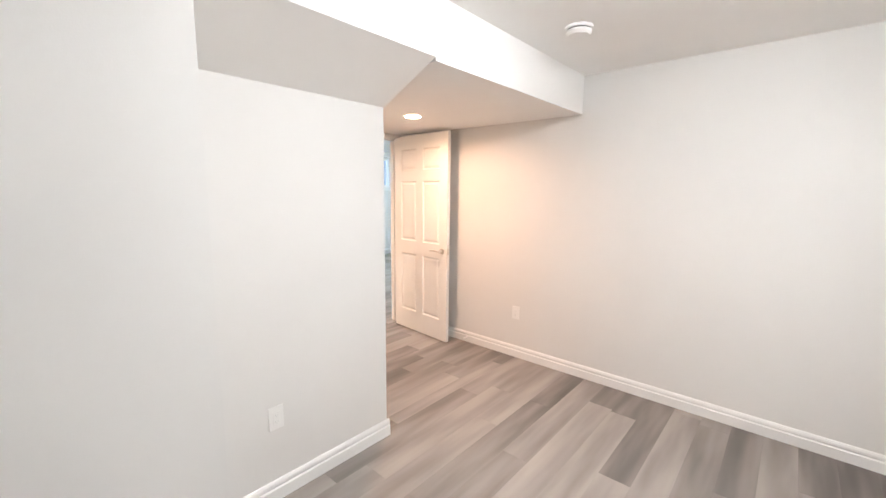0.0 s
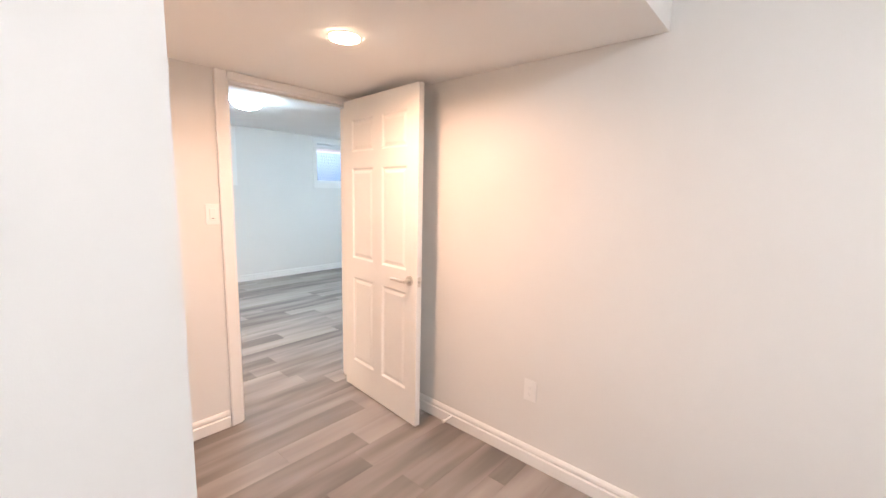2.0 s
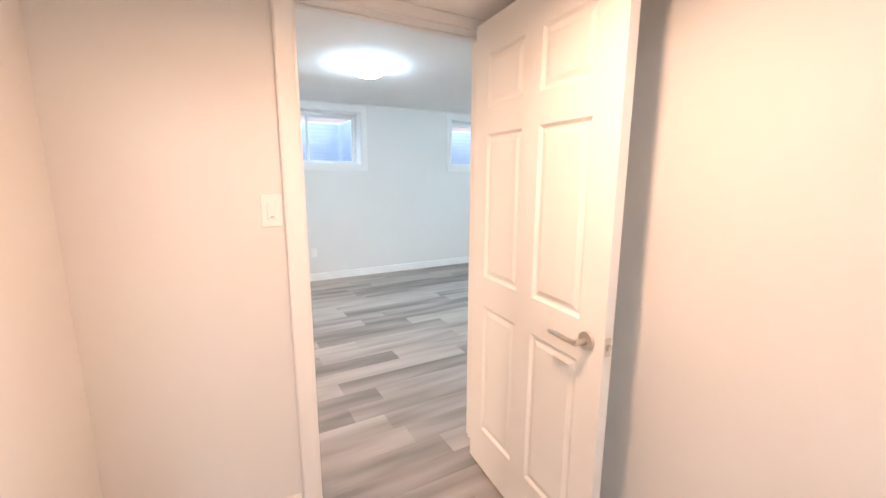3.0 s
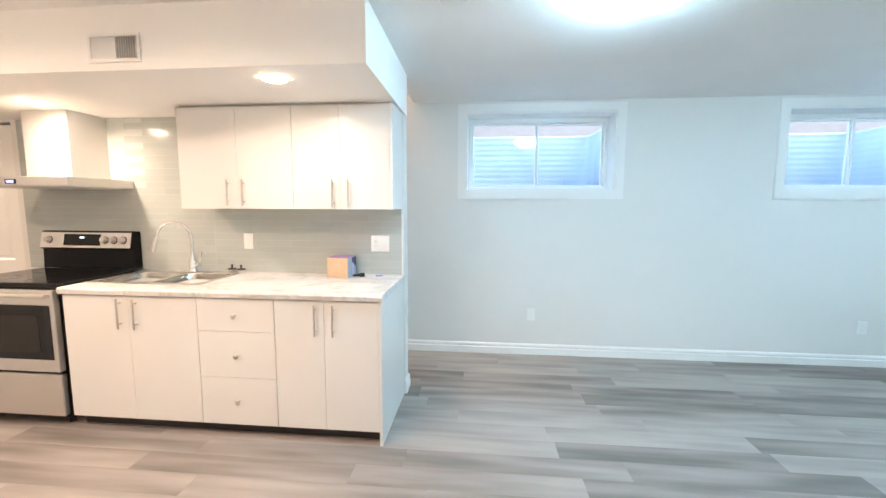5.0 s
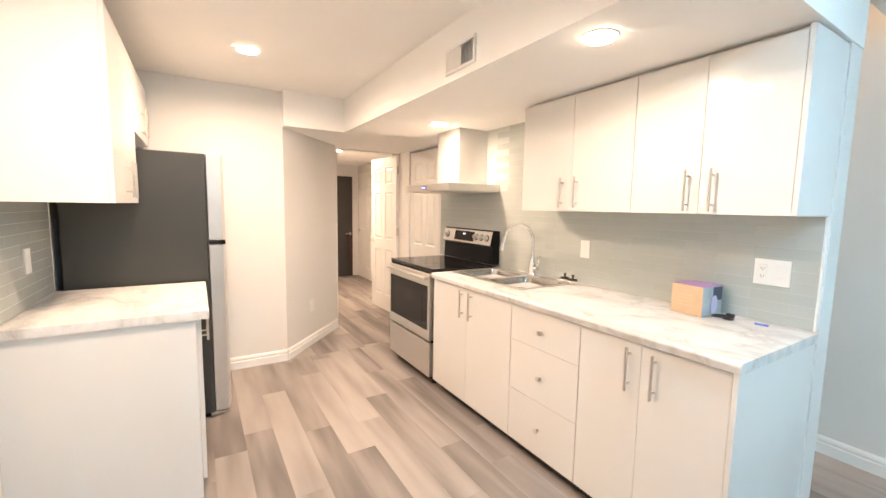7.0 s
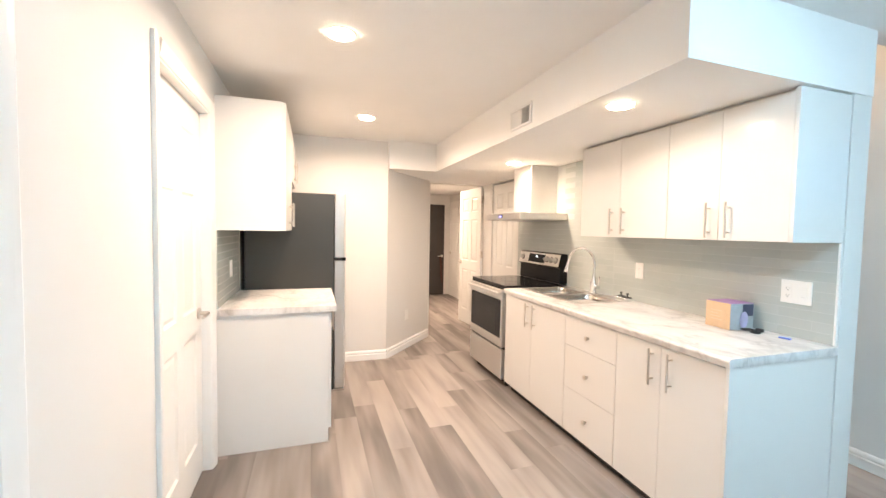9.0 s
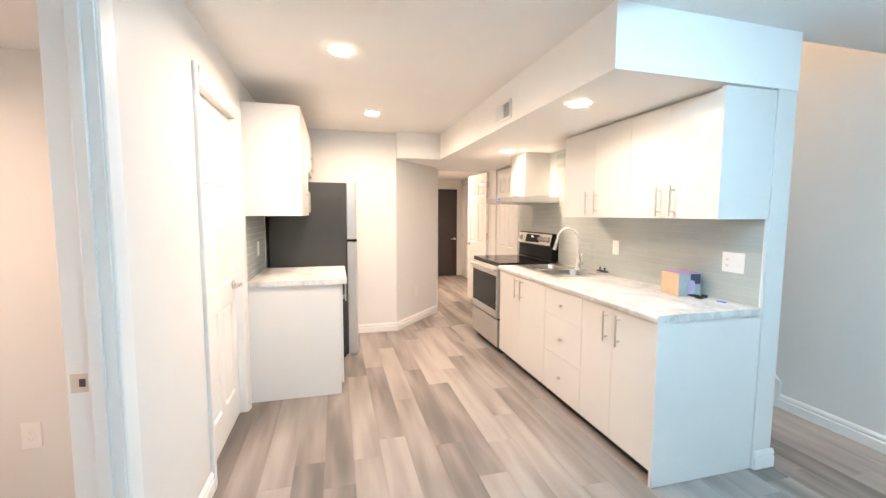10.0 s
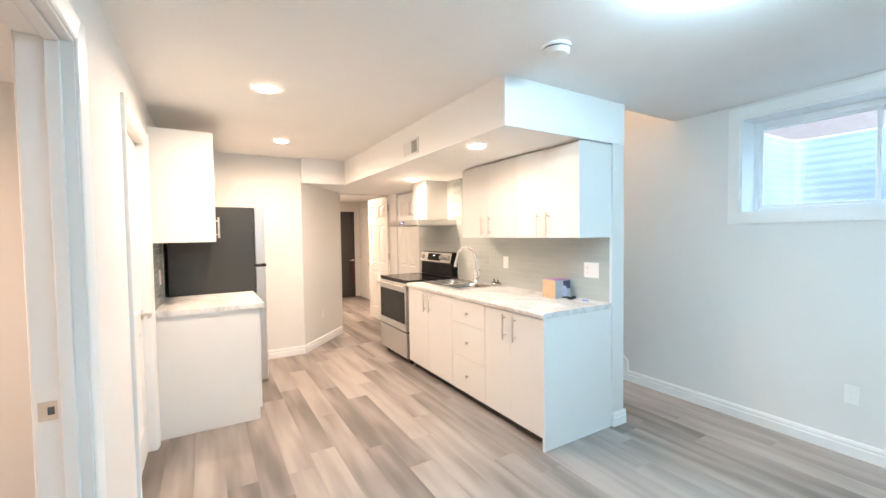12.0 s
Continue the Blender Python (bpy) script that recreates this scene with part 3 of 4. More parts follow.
single("hanging_strap", strap, STRAP, "dark brown strap hanging from the dark door handle", "strap", smooth=True, at=(-4.67, 7.09, 0.845))


# ---- windows ----
def make_window(n, x0, x1):
    th = thing("window_%d" % n, ((x0 + x1) / 2, FAR_Y, WIN_Z0), "white vinyl sliding basement window in a deep white recess", "window", kind="structure")
    z0, z1, w = WIN_Z0, WIN_Z1, 0.075
    o = ((x0 - w, z0 - w), (x1 + w, z0 - w), (x1 + w, z1 + w), (x0 - w, z1 + w))
    n = ((x0, z0), (x1, z0), (x1, z1), (x0, z1))
    for k, name in enumerate(("casing_bottom", "casing_side", "casing_top", "casing_side")):
        bm = bmesh.new()
        quad = (o[k], o[(k + 1) % 4], n[(k + 1) % 4], n[k])
        lay_y = [[bm.verts.new((px, py, pz)) for px, pz in quad] for py in (FAR_Y - 0.016, FAR_Y)]
        bm.faces.new(lay_y[0])
        bm.faces.new(lay_y[1][::-1])
        for m in range(4):
            bm.faces.new((lay_y[0][m], lay_y[1][m], lay_y[1][(m + 1) % 4], lay_y[0][(m + 1) % 4]))
        bmesh.ops.recalc_face_normals(bm, faces=bm.faces[:])
        bmesh.ops.bevel(bm, geom=[e for e in bm.edges if abs(e.verts[0].co.y - FAR_Y + 0.016) < 1e-5 and abs(e.verts[1].co.y - FAR_Y + 0.016) < 1e-5 and e.verts[0].co[0 if k % 2 else 2] == e.verts[1].co[0 if k % 2 else 2]], offset=0.004, segments=2, affect="EDGES")
        part(name, bm, TRIM, th)
    for s in ((x0, x0 + 0.012, FAR_Y - 0.002, FAR_Y + 0.28, z0, z1), (x1 - 0.012, x1, FAR_Y - 0.002, FAR_Y + 0.28, z0, z1),
              (x0 + 0.012, x1 - 0.012, FAR_Y - 0.002, FAR_Y + 0.28, z0, z0 + 0.012), (x0 + 0.012, x1 - 0.012, FAR_Y - 0.002, FAR_Y + 0.28, z1 - 0.012, z1)):
        part("reveal_board", box(s), TRIM, th)
    a, b, c, d, y = x0 + 0.012, x1 - 0.012, z0 + 0.012, z1 - 0.012, FAR_Y + 0.20
    bm = box((a, a + 0.032, y, y + 0.07, c, d), (b - 0.032, b, y, y + 0.07, c, d), (a + 0.032, b - 0.032, y, y + 0.07, c, c + 0.030), (a + 0.032, b - 0.032, y, y + 0.07, d - 0.045, d), bevel=0.003)
    part("window_frame", bm, VINYL, th)
    mid = (a + b) / 2
    for k, (p, q, yy) in enumerate(((a + 0.032, mid + 0.014, y + 0.012), (mid - 0.014, b - 0.032, y + 0.040))):
        e, f, g = c + 0.030, d - 0.045, 0.020
        bm = box((p, p + g, yy, yy + 0.024, e, f), (q - g, q, yy, yy + 0.024, e, f), (p + g, q - g, yy, yy + 0.024, e, e + g), (p + g, q - g, yy, yy + 0.024, f - g, f), bevel=0.002)
        sash = part("sash", bm, VINYL, th)
        pane = part("pane", box((p + g - 0.004, q - g + 0.004, yy + 0.010, yy + 0.014, e + g - 0.004, f - g + 0.004)), GLASS, sash, "clear glass pane")
        pane.visible_shadow = False
    return th


for n, (x0, x1) in enumerate(WINDOWS):
    make_window(n + 1, x0, x1)


# corrugated wells outside the windows, ground and the neighbouring house
def window_well(x0, x1):
    bm = bmesh.new()
    cx, rx, ry, steps, rows = (x0 + x1) / 2, (x1 - x0) / 2 + 0.06, 0.85, 28, 60
    grid = []
    for i in range(rows + 1):
        z = 1.25 + 0.985 * i / rows
        bulge = 0.0014 * math.sin(z * 2 * math.pi / 0.062)
        row = []
        for k in range(steps + 1):
            u = math.pi * k / steps
            cu, su = math.cos(u), math.sin(u)
            px, py = math.copysign(abs(cu) ** 0.13, cu), abs(su) ** 0.13
            row.append(bm.verts.new((cx + (rx + bulge) * px, FAR_Y + 0.31 + (ry + bulge) * py, z)))
        grid.append(row)
    for i in range(rows):
        for k in range(steps):
            bm.faces.new((grid[i][k], grid[i][k + 1], grid[i + 1][k + 1], grid[i + 1][k]))
    ob = single("window_well", bm, WELL, "corrugated galvanised steel window well outside", "window well", smooth=True, at=(cx, FAR_Y + 0.6, 1.25), group="window wells")
    mod = ob.modifiers.new("thickness", "SOLIDIFY")
    mod.thickness = 0.003
    single("well_gravel", box((cx - rx, cx + rx, FAR_Y + 0.305, FAR_Y + 0.31 + ry, 1.15, 1.25)), SOIL, "grey gravel in the bottom of the window well", "gravel", kind="stuff")


for x0, x1 in WINDOWS:
    window_well(x0, x1)
    well_light((x0 + x1) / 2, FAR_Y + 0.75)
spans = [(-60, 2.83, 7.93, 90, 1.6, 2.1), (4.43, 5.60, 7.93, 90, 1.6, 2.1), (7.23, 60, 7.93, 90, 1.6, 2.1), (2.83, 4.43, 8.86, 90, 1.6, 2.1), (5.60, 7.23, 8.86, 90, 1.6, 2.1)]
single("ground", box(*spans), SOIL, "bare ground outside the basement", "ground", kind="structure")
single("house_wall", box((-6, 16, 11.5, 11.8, 2.1, 7.5)), BRICK, "brick wall of the neighbouring house", "house", kind="structure")


# ---- kitchen ----
def bar_handle(x, y, z0, z1, out, r=0.006):
    """An upright bar pull on a face at y."""
    bm = cyl((x, y + out * 0.030, z0), (x, y + out * 0.030, z1), r, seg=14)
    for z in (z0 + 0.028, z1 - 0.028):
        cyl((x, y, z), (x, y + out * 0.030, z), 0.0045, seg=10, bm=bm)
    return bm


def knob(x, y, z, out):
    bm = cyl((x, y, z), (x, y + out * 0.014, z), 0.006, 0.005, 14)
    cyl((x, y + out * 0.012, z), (x, y + out * 0.024, z), 0.010, 0.0145, 20, bm)
    cyl((x, y + out * 0.024, z), (x, y + out * 0.027, z), 0.0145, 0.011, 20, bm)
    return bm


def cabinet(name, x0, x1, y_back, y_front, z0, z1, label, fronts, category="cabinet", kick=0.0, group=""):
    """A cabinet unit. fronts: (x0, x1, z0, z1, handle) with handle None, ('bar', x, z0, z1) or ('knob', x, z)."""
    out = 1 if y_front > y_back else -1
    th = thing(name, ((x0 + x1) / 2, y_back, z0), label, category, group)
    lo, hi = min(y_back, y_front), max(y_back, y_front)
    g = 0.018
    bm = box((x0, x0 + g, lo, hi, z0 + kick, z1), (x1 - g, x1, lo, hi, z0 + kick, z1), (x0 + g, x1 - g, lo, hi, z0 + kick, z0 + kick + g), (x0 + g, x1 - g, lo, hi, z1 - g, z1))
    part("body", bm, CAB, th)
    yb = (lo, lo + 0.006) if out > 0 else (hi - 0.006, hi)
    part("back_panel", box((x0 + g, x1 - g, *yb, z0 + kick + g, z1 - g)), CABIN, th)
    if kick:
        yk = (lo, hi - 0.055) if out > 0 else (lo + 0.055, hi)
        part("toe_kick", box((x0 + 0.002, x1 - 0.002, *yk, z0 + 0.001, z0 + kick - 0.001)), KICK, th, "dark recessed toe kick")
    for fx0, fx1, fz0, fz1, handle in fronts:
        ya, yb = (y_front + 0.001, y_front + 0.019) if out > 0 else (y_front - 0.019, y_front - 0.001)
        kind = "drawer_front" if handle and handle[0] == "knob" else "door"
        d = part(kind, box((fx0 + 0.0009, fx1 - 0.0009, ya, yb, fz0 + 0.0009, fz1 - 0.0009), bevel=0.0012, seg=2), CAB, th)
        face = yb if out > 0 else ya
        if handle and handle[0] == "bar":
            part("handle", bar_handle(handle[1], face, handle[2], handle[3], out), NICKEL, d, "brushed nickel bar handle", True)
        elif handle:
            part("knob", knob(handle[1], face, handle[2], out), NICKEL, d, "satin nickel knob", True)
    return th


FRONT = 6.045
BASE_Z = 0.878
cabinet("sink_cabinet", 0.520, 1.400, KIT_Y0 - 0.002, FRONT, 0, BASE_Z, "white slab-door base cabinet below the sink",
        [(0.520, 0.958, 0.085, 0.872, ("bar", 0.908, 0.672, 0.858)), (0.958, 1.400, 0.085, 0.872, ("bar", 1.012, 0.672, 0.858))], kick=0.085, group="base cabinets")
cabinet("drawer_cabinet", 1.402, 1.884, KIT_Y0 - 0.002, FRONT, 0, BASE_Z, "white base cabinet with three drawers",
        [(1.402, 1.884, 0.085, 0.385, ("knob", 1.643, 0.235)), (1.402, 1.884, 0.385, 0.672, ("knob", 1.643, 0.522)), (1.402, 1.884, 0.672, 0.872, ("knob", 1.643, 0.768))], kick=0.085, group="base cabinets")
cabinet("base_cabinet", 1.886, 2.512, KIT_Y0 - 0.002, FRONT, 0, BASE_Z, "white two-door base cabinet at the end of the run",
        [(1.886, 2.188, 0.085, 0.872, ("bar", 2.140, 0.668, 0.850)), (2.188, 2.512, 0.085, 0.872, ("bar", 2.250, 0.668, 0.850))], kick=0.085, group="base cabinets")


def end_panel(x0, x1, y0, y1, z0, z1, front, label):
    """An upright laminate board with a thin edge band along its front; front is -1 or 1 along y."""
    th = thing("end_panel", ((x0 + x1) / 2, (y0 + y1) / 2, z0), label, "panel", "end panels")
    part("board", box((x0, x1, y0 + (0.0012 if front < 0 else 0), y1 - (0.0012 if front > 0 else 0), z0, z1), bevel=0.0006), CAB, th)
    edge = (y0, y0 + 0.0011) if front < 0 else (y1 - 0.0011, y1)
    part("edge_band", box((x0 + 0.0003, x1 - 0.0003, *edge, z0 + 0.0003, z1 - 0.0003)), CAB, th, "white edge band")


UF = 6.378
end_panel(2.5125, 2.530, 6.024, KIT_Y0 - 0.002, 0.001, BASE_Z, -1, "white laminate end panel of the base cabinets")
cabinet("wall_cabinet", 1.088, 1.872, KIT_Y0 - 0.002, UF, 1.398, 2.052, "white two-door wall cabinet below the bulkhead",
        [(1.088, 1.494, 1.398, 2.052, ("bar", 1.432, 1.418, 1.592)), (1.494, 1.872, 1.398, 2.052, ("bar", 1.538, 1.418, 1.592))], group="wall cabinets")
cabinet("wall_cabinet", 1.874, 2.512, KIT_Y0 - 0.002, UF, 1.398, 2.052, "white two-door wall cabinet at the end of the run",
        [(1.874, 2.190, 1.398, 2.052, ("bar", 2.142, 1.410, 1.590)), (2.190, 2.512, 1.398, 2.052, ("bar", 2.246, 1.410, 1.590))], group="wall cabinets")
end_panel(2.5125, 2.530, UF - 0.02, KIT_Y0 - 0.002, 1.398, 2.064, -1, "white laminate end panel of the wall cabinets")
single("trim_filler", box((1.09, 2.512, UF + 0.012, UF + 0.02, 2.0525, 2.0685)), CABIN, "thin shadowed filler strip above the wall cabinets", "trim", kind="structure")


CT0, CT1 = 0.879, 0.918
SX0, SX1, SY0, SY1 = 0.548, 1.318, 6.165, 6.655


def counter_profile(x0, x1, y_front, y_back, z0, z1):
    """A slab with a rounded long front edge."""
    s = 1 if y_back > y_front else -1
    r = 0.014
    prof = [(y_back, z0), (y_front + s * 0.004, z0)] + [(y_front + s * (r - r * math.sin(a)), z1 - r + r * math.cos(a)) for a in [radians(90 - 15 * k) for k in range(7)]] + [(y_back, z1)]
    bm = bmesh.new()
    ends = [[bm.verts.new((x, y, z)) for y, z in prof] for x in (x0, x1)]
    n = len(prof)
    for i in range(n):
        bm.faces.new((ends[0][i], ends[0][(i + 1) % n], ends[1][(i + 1) % n], ends[1][i]))
    bm.faces.new(ends[0][::-1])
    bm.faces.new(ends[1])
    bmesh.ops.recalc_face_normals(bm, faces=bm.faces[:])
    return bm


top = thing("countertop", (1.5, 6.35, CT0), "white grey-veined marble-look laminate countertop with a sink", "countertop")
part("front_edge", counter_profile(0.506, 2.540, 6.006, 6.040, CT0, CT1), COUNTER, top)
part("slab", box((0.506, 2.540, 6.040, SY0 + 0.02, CT0, CT1), (0.506, SX0 + 0.02, SY0 + 0.02, KIT_Y0 - 0.011, CT0, CT1), (SX1 - 0.02, 2.540, SY0 + 0.02, KIT_Y0 - 0.011, CT0, CT1),
                 (SX0 + 0.02, SX1 - 0.02, SY1 - 0.02, KIT_Y0 - 0.011, CT0, CT1)), COUNTER, top)

# double-bowl sink
sink = thing("sink", ((SX0 + SX1) / 2, (SY0 + SY1) / 2, CT1), "stainless steel double-bowl drop-in kitchen sink", "sink")
RZ = CT1 + 0.005
mx = 0.945
bowls = [(SX0 + 0.03, mx - 0.018, SY0 + 0.035, SY1 - 0.095), (mx + 0.018, SX1 - 0.03, SY0 + 0.035, SY1 - 0.095)]
rim = box((SX0, SX1, SY0, bowls[0][2], CT1 + 0.0005, RZ), (SX0, SX1, bowls[0][3], SY1, CT1 + 0.0005, RZ), (SX0, bowls[0][0], bowls[0][2], bowls[0][3], CT1 + 0.0005, RZ),
          (bowls[0][1], bowls[1][0], bowls[0][2], bowls[0][3], CT1 + 0.0005, RZ), (bowls[1][1], SX1, bowls[0][2], bowls[0][3], CT1 + 0.0005, RZ))
part("rim", rim, STEEL, sink)
for x0, x1, y0, y1 in bowls:
    bm = bmesh.new()
    levels = [(0, RZ), (0.004, RZ - 0.01), (0.010, RZ - 0.14), (0.030, RZ - 0.165), (0.10, RZ - 0.170)]
    rings = []
    for inset, z in levels:
        ring, r = [], 0.055
        for cx, cy, a0 in ((x1 - r, y1 - r, 0), (x0 + r, y1 - r, 90), (x0 + r, y0 + r, 180), (x1 - r, y0 + r, 270)):
            for k in range(6):
                a = radians(a0 + 18 * k)
                sx = (cx + r * math.cos(a) - (x0 + x1) / 2) * (1 - 2 * inset / (x1 - x0)) + (x0 + x1) / 2
                sy = (cy + r * math.sin(a) - (y0 + y1) / 2) * (1 - 2 * inset / (y1 - y0)) + (y0 + y1) / 2
                ring.append(bm.verts.new((sx, sy, z)))
        rings.append(ring)
    for a, b in zip(rings, rings[1:]):
        for k in range(24):
            bm.faces.new((a[k], b[k], b[(k + 1) % 24], a[(k + 1) % 24]))
    bm.faces.new(rings[-1])
    # flat corners of the deck round the bowl opening
    corner = {0: (x1, y1), 6: (x0, y1), 12: (x0, y0), 18: (x1, y0)}
    for k, (px, py) in corner.items():
        v = bm.verts.new((px, py, RZ))
        for j in range(5):
            bm.faces.new((v, rings[0][k + j], rings[0][k + j + 1]))
    bowl = part("bowl", bm, SINKSHADE, sink, "", True)
    part("drain", cyl(((x0 + x1) / 2, (y0 + y1) / 2, RZ - 0.1695), ((x0 + x1) / 2, (y0 + y1) / 2, RZ - 0.166), 0.042, 0.040, 24), CHROME, bowl, "chrome drain ring", True)

# faucet behind the divider
FX, FY = 0.955, 6.605
fa = thing("faucet", (FX, FY, RZ), "chrome gooseneck pull-down kitchen faucet on the sink", "faucet")
part("deck_plate", box((FX - 0.11, FX + 0.11, FY - 0.027, FY + 0.027, RZ + 0.0005, RZ + 0.007), bevel=0.003, seg=2), CHROME, fa)
part("base", lathe([(0.031, RZ + 0.007), (0.029, RZ + 0.018), (0.0255, RZ + 0.024), (0.0255, RZ + 0.085), (0.020, RZ + 0.100), (0.0165, RZ + 0.12), (0.014, RZ + 0.14)], 24, (FX, FY, 0)), CHROME, fa, "", True)
dirx, diry = -0.86, -0.51
pts = [(FX, FY, RZ + 0.12), (FX, FY, RZ + 0.25)]
for k in range(1, 13):
    a = radians(180 - 15 * k * 0.98)
    d = 0.108 + 0.108 * math.cos(a)
    pts.append((FX + dirx * d, FY + diry * d, RZ + 0.255 + 0.115 * math.sin(a)))
part("spout", tube(pts, 0.0115, 16), CHROME, fa, "", True)
e = Vector(pts[-1])
part("spray_head", cyl(e + Vector((0, 0, 0.005)), e + Vector((dirx * 0.028, diry * 0.028, -0.10)), 0.0125, 0.0185, 20), CHROME, fa, "", True)
lv = cyl((FX + 0.02, FY, RZ + 0.058), (FX + 0.056, FY, RZ + 0.060), 0.0195, 0.0185, 20)
merge(lv, tube([(FX + 0.046, FY, RZ + 0.068), (FX + 0.056, FY, RZ + 0.095), (FX + 0.064, FY, RZ + 0.125), (FX + 0.070, FY, RZ + 0.152)], 0.0085, 12))
part("lever", lv, CHROME, fa, "", True)

# two strainers lying beside the faucet
for x, y in ((1.255, 6.615), (1.335, 6.600)):
    st = thing("sink_strainer", (x, y, RZ), "steel sink strainer with a black stopper knob", "strainer", "sink strainers")
    zb = RZ
    part("basket", lathe([(0.026, zb + 0.001), (0.036, zb + 0.020), (0.042, zb + 0.023), (0.040, zb + 0.027), (0.008, zb + 0.027)], 24, (x, y, 0)), CHROME, st, "", True)
    part("stopper", lathe([(0.030, zb + 0.0275), (0.029, zb + 0.032), (0.006, zb + 0.036), (0.006, zb + 0.050), (0.010, zb + 0.053), (0.008, zb + 0.060)], 20, (x, y, 0)), RUBBER, st, "black rubber stopper", True)

# small printed box, cable and a blue scrap on the counter
bx = thing("printed_box", (2.11, 6.58, CT1), "small tan, teal and purple printed cardboard box", "box")


def turned(bm, deg, cx, cy):
    bm.transform(Matrix.Translation((cx, cy, 0)) @ Matrix.Rotation(radians(deg), 4, "Z") @ Matrix.Translation((-cx, -cy, 0)))
    return bm


part("carton", turned(box((2.035, 2.182, 6.505, 6.660, CT1 + 0.001, CT1 + 0.142), bevel=0.0015), -5, 2.11, 6.58), TEAL, bx)
part("front_face", turned(box((2.034, 2.183, 6.5035, 6.5049, CT1 + 0.0015, CT1 + 0.1415)), -5, 2.11, 6.58), CARD, bx, "tan card face")
part("top_face", turned(box((2.034, 2.183, 6.5050, 6.661, CT1 + 0.1421, CT1 + 0.1432)), -5, 2.11, 6.58), PURPLE, bx, "purple printed top")
part("side_print", turned(box((2.1822, 2.1834, 6.585, 6.655, CT1 + 0.075, CT1 + 0.138)), -5, 2.11, 6.58), NAVY, bx, "navy printed patch")
cap = lathe([(0.030, 0), (0.0305, 0.0008)], 24)
cap.transform(Matrix.Translation((2.1865, 6.585, CT1 + 0.055)) @ Matrix.Rotation(radians(90), 4, "Y") @ Matrix.Diagonal((1.5, 1, 1, 1)))
part("side_print", cap, LILAC, bx, "pale lilac printed oval")
for k in range(4):
    z = CT1 + 0.045 + 0.016 * k
    part("print_bar", turned(box((2.065, 2.065 + 0.07 - 0.012 * (k % 3), 6.5027, 6.5034, z, z + 0.004)), -5, 2.11, 6.58), PALETAN, bx, "unreadable pale line of print")
cable = [(2.212 + 0.03 * math.cos(a * 0.9) + 0.004 * a, 6.575 + 0.022 * math.sin(a * 1.3), CT1 + 0.005 + 0.004 * (1 + math.sin(a * 0.7))) for a in [k * 0.45 for k in range(22)]]
single("black_cable", tube(cable, 0.0045, 8), RUBBER, "short coiled black cable beside the box", "cable", smooth=True, at=(2.23, 6.58, CT1))
single("plug_adapter", box((2.222, 2.255, 6.618, 6.642, CT1 + 0.0005, CT1 + 0.018), bevel=0.004, seg=2), RUBBER, "small black plug adapter on the counter", "adapter", at=(2.24, 6.63, CT1))
single("blue_scrap", turned(box((2.345, 2.395, 6.600, 6.618, CT1 + 0.0005, CT1 + 0.007), bevel=0.002), 12, 2.37, 6.61), BLUE, "small blue plastic scrap on the counter", "scrap", at=(2.37, 6.61, CT1))

# range
SL, SR, SF = -0.285, 0.478, 6.045
rg = thing("range", ((SL + SR) / 2, 6.35, 0), "freestanding stainless steel and black electric range", "stove")
part("body", box((SL, SR, SF + 0.015, KIT_Y0 - 0.012, 0.045, 0.909), bevel=0.003), BLACK, rg, "black enamel sides")
part("cooktop", box((SL - 0.002, SR + 0.002, SF - 0.012, 6.600, 0.910, 0.936), bevel=0.005, seg=2), BLACKG, rg, "black glass cooktop")
door = part("oven_door", box((SL + 0.006, SR - 0.012, SF - 0.030, SF + 0.012, 0.368, 0.895), bevel=0.006, seg=2), STEELH, rg, "stainless oven door")
part("oven_window", box((SL + 0.040, SR - 0.040, SF - 0.033, SF - 0.0295, 0.450, 0.800), bevel=0.001), BLACKG, door, "dark glass oven window")
part("window_inner", box((SL + 0.125, SR - 0.125, SF - 0.0345, SF - 0.0332, 0.500, 0.735)), OVENWIN, door, "dark see-through inner window")
hb = tube([(SL + 0.03, SF - 0.056, 0.862), ((SL + SR) / 2, SF - 0.060, 0.863), (SR - 0.03, SF - 0.056, 0.862)], 0.013, 14)
box((SL + 0.03, SL + 0.055, SF - 0.058, SF - 0.028, 0.850, 0.874), (SR - 0.055, SR - 0.03, SF - 0.058, SF - 0.028, 0.850, 0.874), bm=hb)
part("oven_handle", hb, STEELH, door, "stainless bar handle", True)
part("drawer", box((SL + 0.006, SR - 0.012, SF - 0.026, SF + 0.012, 0.075, 0.352), bevel=0.006, seg=2), STEELH, rg, "stainless storage drawer")
part("drawer_lip", box((SL + 0.006, SR - 0.006, SF - 0.010, SF + 0.014, 0.353, 0.367)), BLACK, rg)
part("vent_strip", box((SL + 0.004, SR - 0.004, SF - 0.012, SF + 0.014, 0.8955, 0.9095)), BLACK, rg)
for x in (SL + 0.06, SR - 0.06):
    for y in (SF + 0.06, KIT_Y0 - 0.08):
        part("foot", cyl((x, y, 0.0), (x, y, 0.046), 0.018, 0.015, 14), RUBBER, rg, "black levelling foot", True)
bg = bmesh.new()
prof = [(6.606, 0.936), (6.686, 0.936), (6.686, 1.215), (6.630, 1.222), (6.614, 1.210), (6.588, 1.093), (6.612, 1.078)]
ends = [[bg.verts.new((x, y, z)) for y, z in prof] for x in (SL + 0.004, SR - 0.004)]
for i in range(len(prof)):
    j = (i + 1) % len(prof)
    bg.faces.new((ends[0][i], ends[0][j], ends[1][j], ends[1][i]))
bg.faces.new(ends[0][::-1])
bg.faces.new(ends[1])
bmesh.ops.recalc_face_normals(bg, faces=bg.faces[:])
